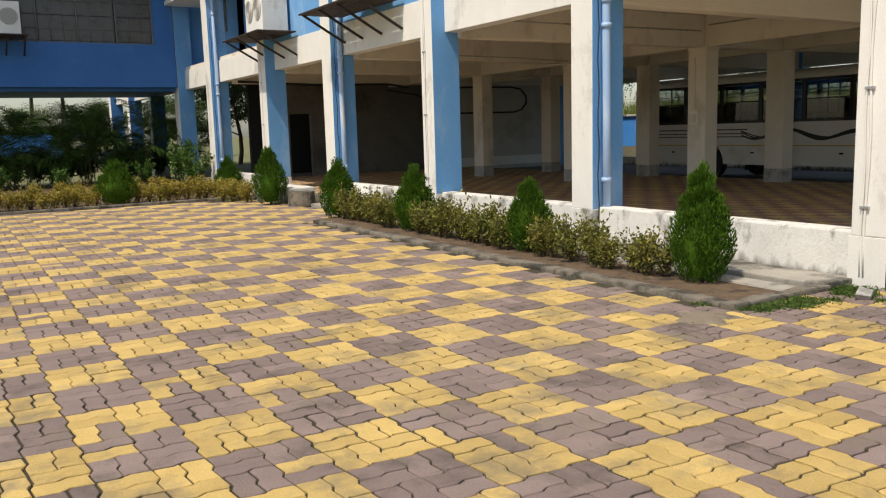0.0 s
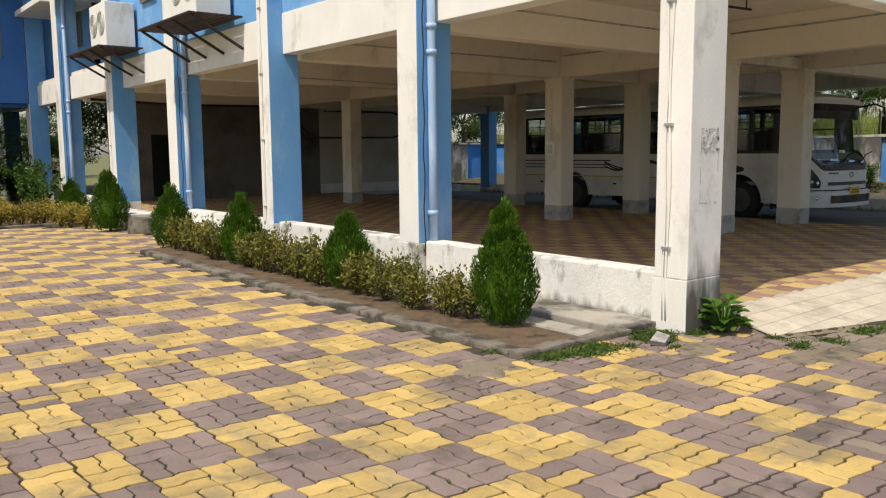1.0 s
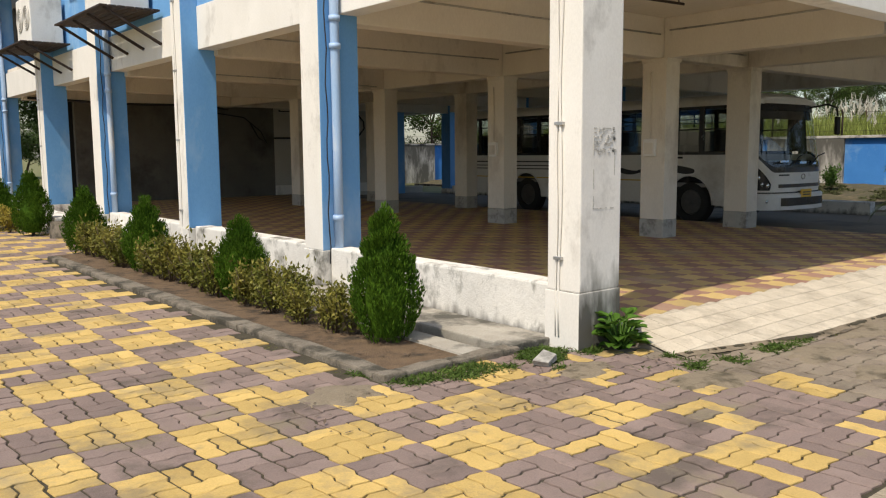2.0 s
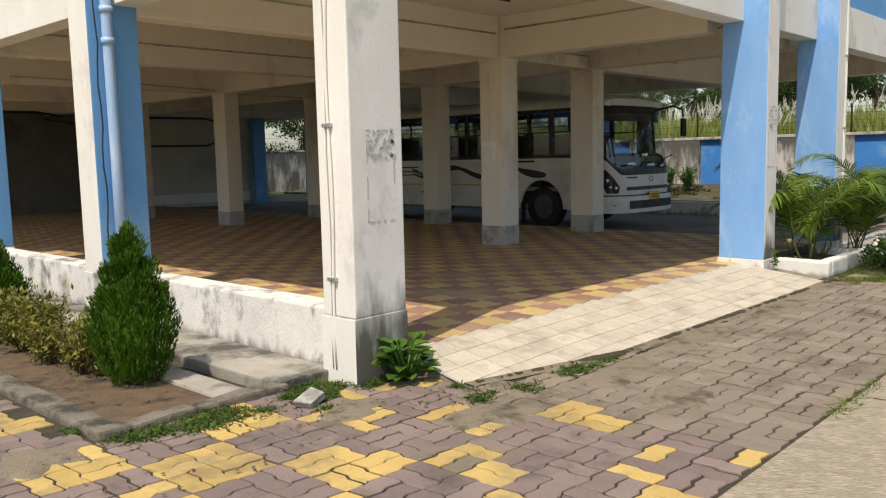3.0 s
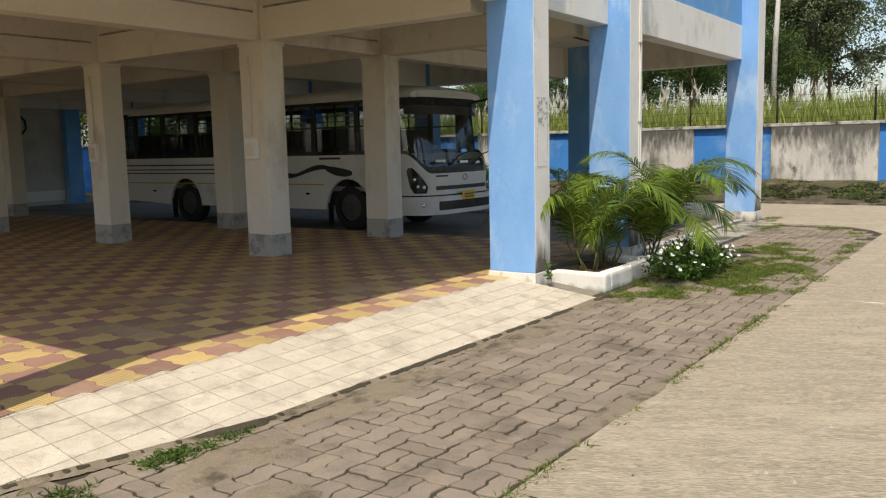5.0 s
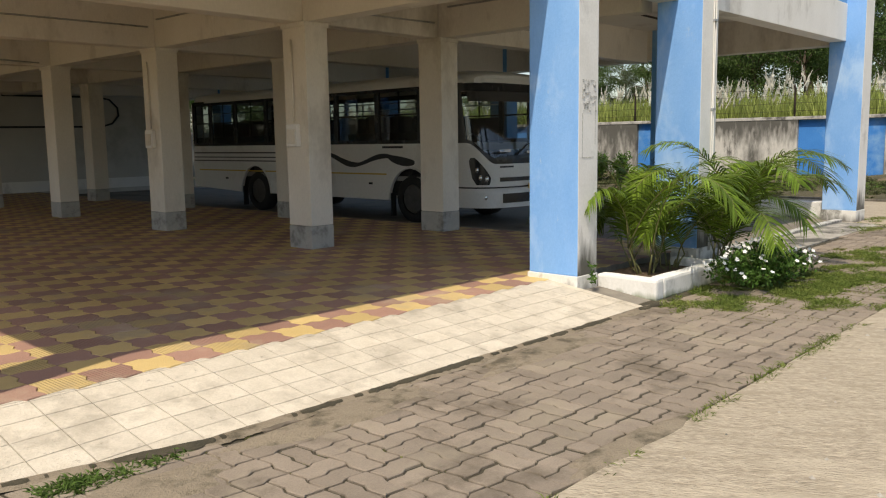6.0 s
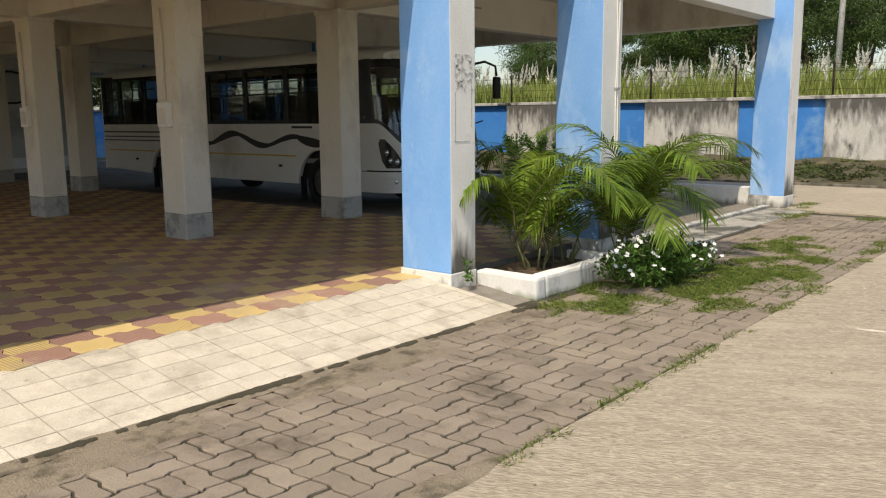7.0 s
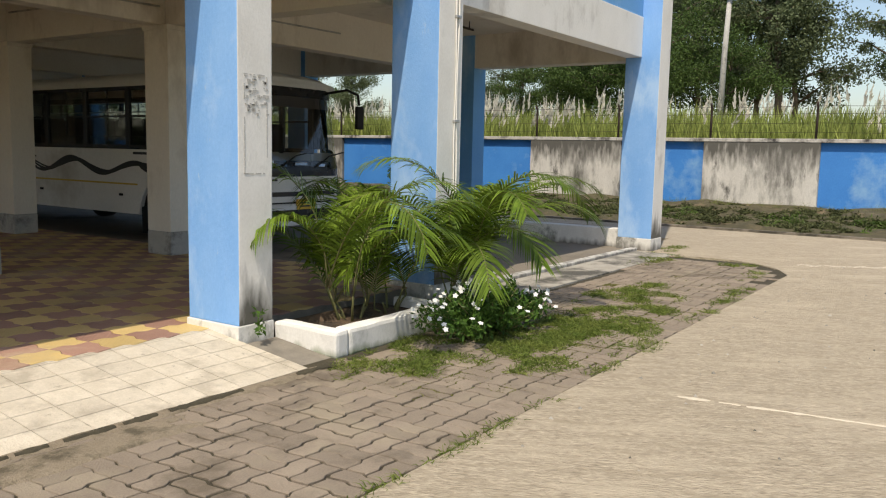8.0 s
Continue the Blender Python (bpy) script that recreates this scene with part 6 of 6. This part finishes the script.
rng = random.Random(101)
near, far, fidx = [], [], []
for i in range(-24, 72):
    for j in range(-10, 60):
        for half in (0, 1):
            shape = (0 if (i + j) % 2 else 2) + half + (4 if rng.random() < (0.3 if i < 12 else 0.55) else 0)
            ox, oy = BLOCKS[shape][2]
            x, y = X0 + (i + 0.5) * PA + ox, Y0 + (j + 0.5) * 2 * PB + oy
            if x < -1.6 or not in_paving(x, y):
                continue
            k = paver_kind(x, y, rng)
            w = noise.noise(Vector((x * 0.9, y * 0.9, 4)))
            loose = 1.0 if x < 7 else 1.5
            sunk = 0.006 if rng.random() < 0.02 * loose else 0.0
            place = (x + rng.uniform(-1, 1) * 0.002 * loose, y + rng.uniform(-1, 1) * 0.002 * loose, 0.006 * w - sunk + rng.uniform(-0.0014, 0.0014) * loose, rng.uniform(-1, 1) * 0.014 * loose, rng.uniform(-1, 1) * 0.008 * loose, rng.uniform(-1, 1) * 0.008 * loose, shape)
            if 7.2 < x < 12.2 and y < 3.1 and len(near) < 300:
                near.append((place, k))
            else:
                far.append(place)
                fidx.append(k)
PAVERS = [PAVER_G, PAVER_Y, PAVER_D]
spread("paving_blocks", far, PAVERS, [(np.array(v), f) for v, f, _ in BLOCKS], "yellow and mauve-grey zigzag paving blocks laid in a checkered basket weave", "paving", fidx)


def piece_mat(src, name):
    """The same surface, varied from object to object instead of island to island."""
    m = src.copy()
    m.name = name
    t = m.node_tree
    for nd in list(t.nodes):
        if nd.type == "MAP_RANGE" and any(lk.from_socket.name == "Random Per Island" for lk in nd.inputs[0].links):
            oi = t.nodes.new("ShaderNodeObjectInfo")
            t.links.new(oi.outputs["Random"], nd.inputs[0])
    return m


bed = empty("driveway_paving", (9.5, 2.0, -0.02))
tagged(bed, "dusty grey zigzag pavers of the driveway strip", "paving", kind="structure")
piece_mats = [piece_mat(q, q.name + "_piece") for q in PAVERS]
meshes = {}
for k, q in enumerate(piece_mats):
    for shape, (v, f, _) in enumerate(BLOCKS):
        me = bpy.data.meshes.new("paver")
        me.from_pydata(v, [], f)
        me.materials.append(q)
        meshes[k, shape] = me
for (x, y, z, r, tx, ty, shape), k in near:
    ob = new("paver", meshes[k, shape])
    ob.parent = bed
    ob.matrix_basis = Matrix.Translation((x - 9.5, y - 2.0, z + 0.02)) @ Euler((ty, -tx, r)).to_matrix().to_4x4()

# checkered parking floor
TS = 0.2825
TV, TF = zig(TS, TS, 0.022, 0.006, 0.0, 0.014, 0.004)
near, far, fidx = [], [], []
rng = random.Random(103)
for i in range(-5, 30):
    for j in range(0, 76):
        x, y = 8.51 + (i + 0.5) * TS, 4.055 + (j + 0.5) * TS
        if x < 7.36 or x > 16.55 or y > 25.1 or (x < 7.6 and y < 4.45):
            continue
        k = 1 if (i + j) % 2 == 0 else 0
        place = (x, y, FL + rng.uniform(-0.0012, 0.0012), 0.0, rng.uniform(-1, 1) * 0.003, rng.uniform(-1, 1) * 0.003, 0)
        if len(near) < 290 and y < 6.6:
            near.append((place, k))
        else:
            far.append(place)
            fidx.append(k)
TILES = [TILE_M, TILE_Y]
spread("floor_tiles", far, TILES, [(np.array(TV), TF)], "maroon and ochre interlocking floor tiles in a checkered pattern", "tiles", fidx)
fl = empty("floor_edge_tiling", (10.0, 5.0, FL))
tagged(fl, "sunlit maroon and ochre interlocking tiles by the ramp", "tiles", kind="structure")
meshes = []
for q in TILES:
    me = bpy.data.meshes.new("tile")
    me.from_pydata(TV, [], TF)
    me.materials.append(piece_mat(q, q.name + "_piece"))
    meshes.append(me)
for (x, y, z, r, tx, ty, shape), k in near:
    ob = new("tile", meshes[k])
    ob.parent = fl
    ob.matrix_basis = Matrix.Translation((x - 10.0, y - 5.0, z - FL)) @ Euler((ty, -tx, r)).to_matrix().to_4x4()

# ramp: a mortar wedge with cream tiles cut to its slanting foot
FOOT = [(7.44, 4.055), (7.44, 3.43), (8.9, 3.07), (13.67, 2.985), (13.67, 3.72), (13.3, 3.72), (13.3, 4.055)]


def ramp_z(x, y):
    foot = 3.43 - 0.36 * min(1, (x - 7.44) / 1.46) if x < 8.9 else 3.07 - 0.085 * (x - 8.9) / 4.54
    return max(0.0, 0.138 * (y - foot) / (4.055 - foot)) + 0.002


bm = bmesh.new()
a = [bm.verts.new((x, y, -0.03)) for x, y in FOOT]
b = [bm.verts.new((x, y, ramp_z(x, y) - (0.034 if y < 4 else 0.008))) for x, y in FOOT]
bm.faces.new(a)
bm.faces.new(b[::-1])
for k in range(7):
    bm.faces.new((a[k], b[k], b[(k + 1) % 7], a[(k + 1) % 7]))
bmesh.ops.recalc_face_normals(bm, faces=bm.faces)
bmesh.ops.triangulate(bm, faces=bm.faces[:])
slab("ramp_lip", 7.5, 13.29, 4.051, 4.09, 0.10, FL - 0.0055, RAMP, "cream mortar lip at the top of the ramp", "ramp")
rp = tagged(obj("ramp", bm, GROUT), "short tiled ramp of cream slabs up to the parking floor", "ramp", kind="structure")
RTX, RTY = 0.2525, 0.2
rng = random.Random(105)
RAMP_P = piece_mat(RAMP, "cream_ramp_tile_piece")


def clip(poly, hull):
    """The part of poly inside the hull, which turns counterclockwise."""
    for (ax, ay), (bx, by_) in zip(hull, hull[1:] + hull[:1]):
        out = []
        for (px, py), (qx, qy) in zip(poly, poly[1:] + poly[:1]):
            sp = (bx - ax) * (py - ay) - (by_ - ay) * (px - ax)
            sq = (bx - ax) * (qy - ay) - (by_ - ay) * (qx - ax)
            if sp >= 0:
                out.append((px, py))
            if sp * sq < 0:
                t = sp / (sp - sq)
                out.append((px + (qx - px) * t, py + (qy - py) * t))
        poly = out
        if len(poly) < 3:
            return []
    return poly


hull = [(7.45, 4.05), (7.45, 3.445), (8.9, 3.085), (13.29, 3.0), (13.29, 4.05)]
for j in range(6):
    for i in range(25):
        x0, y1 = 7.393 + RTX * i, 4.225 - RTY * j
        g = 0.0028
        quad = [(x0 + g, y1 - RTY + g), (x0 + RTX - g, y1 - RTY + g), (x0 + RTX - g, y1 - g), (x0 + g, y1 - g)]
        poly = clip(quad, hull)
        if len(poly) < 3:
            continue
        cx, cy = sum(p[0] for p in poly) / len(poly), sum(p[1] for p in poly) / len(poly)
        bm = bmesh.new()
        dz = rng.uniform(0.002, 0.003)
        up = [bm.verts.new((x - cx, y - cy, ramp_z(x, y) - ramp_z(cx, cy) + dz)) for x, y in poly]
        dn = [bm.verts.new((x - cx, y - cy, ramp_z(x, y) - ramp_z(cx, cy) - 0.01)) for x, y in poly]
        bm.faces.new(up)
        for k in range(len(up)):
            bm.faces.new((dn[k], dn[(k + 1) % len(up)], up[(k + 1) % len(up)], up[k]))
        ob = part("ramp_tile", bm, RAMP_P, rp)
        ob.location = (cx, cy, ramp_z(cx, cy))
# silt and dark dirt gathered along the foot of the ramp


def foot_strip(name, base, amp, offset, z, material, label, seed):
    """A ragged strip that follows the foot of the ramp, broken where it thins out."""
    bm = bmesh.new()
    prev = None
    for k in range(401):
        x = 7.46 + 6.2 * k / 400
        y = (3.43 - 0.36 * (x - 7.44) / 1.46 if x < 8.9 else 3.07 - 0.085 * (x - 8.9) / 4.54) + offset
        w = base + amp * noise.noise(Vector((x * 1.9, seed, 0))) + 0.55 * amp * noise.noise(Vector((x * 8, seed + 4, 0))) + 0.3 * amp * noise.noise(Vector((x * 27, seed + 8, 0)))
        if w < 0.008:
            prev = None
            continue
        up = min(w, 0.03 + 0.02 * noise.noise(Vector((x * 6, seed + 2, 0))))
        row = [bm.verts.new((x, y + up, z + 0.004)), bm.verts.new((x, y, z + 0.003)), bm.verts.new((x, y - w * 0.6, z + 0.001)), bm.verts.new((x, y - w, z - 0.008))]
        if prev:
            for q in range(3):
                bm.faces.new((prev[q], prev[q + 1], row[q + 1], row[q])).smooth = True
        prev = row
    bmesh.ops.recalc_face_normals(bm, faces=bm.faces)
    return tagged(obj(name, bm, material), label, "dirt", kind="structure")


foot_strip("silt_strip", 0.075, 0.06, -0.005, 0.006, SILT, "pale silt washed along the foot of the ramp", 3)
foot_strip("dirt_line", 0.016, 0.06, -0.025, 0.0145, JOINT, "dark mossy dirt along the foot of the ramp", 11)


def seam(name, x0, y0, x1, y1, w, z, material, label, seed):
    """A ragged strip across the concrete road."""
    bm = bmesh.new()
    prev = None
    n = 260
    for k in range(n + 1):
        t = k / n
        x, y = x0 + (x1 - x0) * t, y0 + (y1 - y0) * t
        ww = w * (0.5 + 0.9 * noise.noise(Vector((t * 22, seed, 0))) + 0.7 * noise.noise(Vector((t * 70, seed, 3))))
        o = 0.6 * w * noise.noise(Vector((t * 9, seed, 5)))
        if ww < 0.12 * w:
            prev = None
            continue
        row = [bm.verts.new((x + o - ww / 2, y, z - 0.004)), bm.verts.new((x + o, y, z)), bm.verts.new((x + o + ww / 2, y, z - 0.004))]
        if prev:
            for q in range(2):
                bm.faces.new((prev[q], prev[q + 1], row[q + 1], row[q]))
        prev = row
    bmesh.ops.recalc_face_normals(bm, faces=bm.faces)
    return tagged(obj(name, bm, material), label, "joint", kind="structure")


MORTAR = mat("pale_mortar_smear", (0.52, 0.455, 0.345), (0.70, 0.62, 0.49), 12, 0.95, 0.4, 80)
seam("mortar_smear", 14.27, 0.74, 14.9, -3.5, 0.06, 0.004 + 0.005, MORTAR, "pale mortar smear along a joint of the concrete road", 1.0)
seam("road_joint", 8.78, 1.26, 8.84, -2.5, 0.022, 0.004 + 0.005, JOINT, "dark dirt-filled joint across the concrete road", 2.0)
seam("mortar_smear", 21.8, 1.5, 22.5, 0.2, 0.22, 0.004 + 0.006, MORTAR, "pale spilled mortar on the concrete road", 3.0)
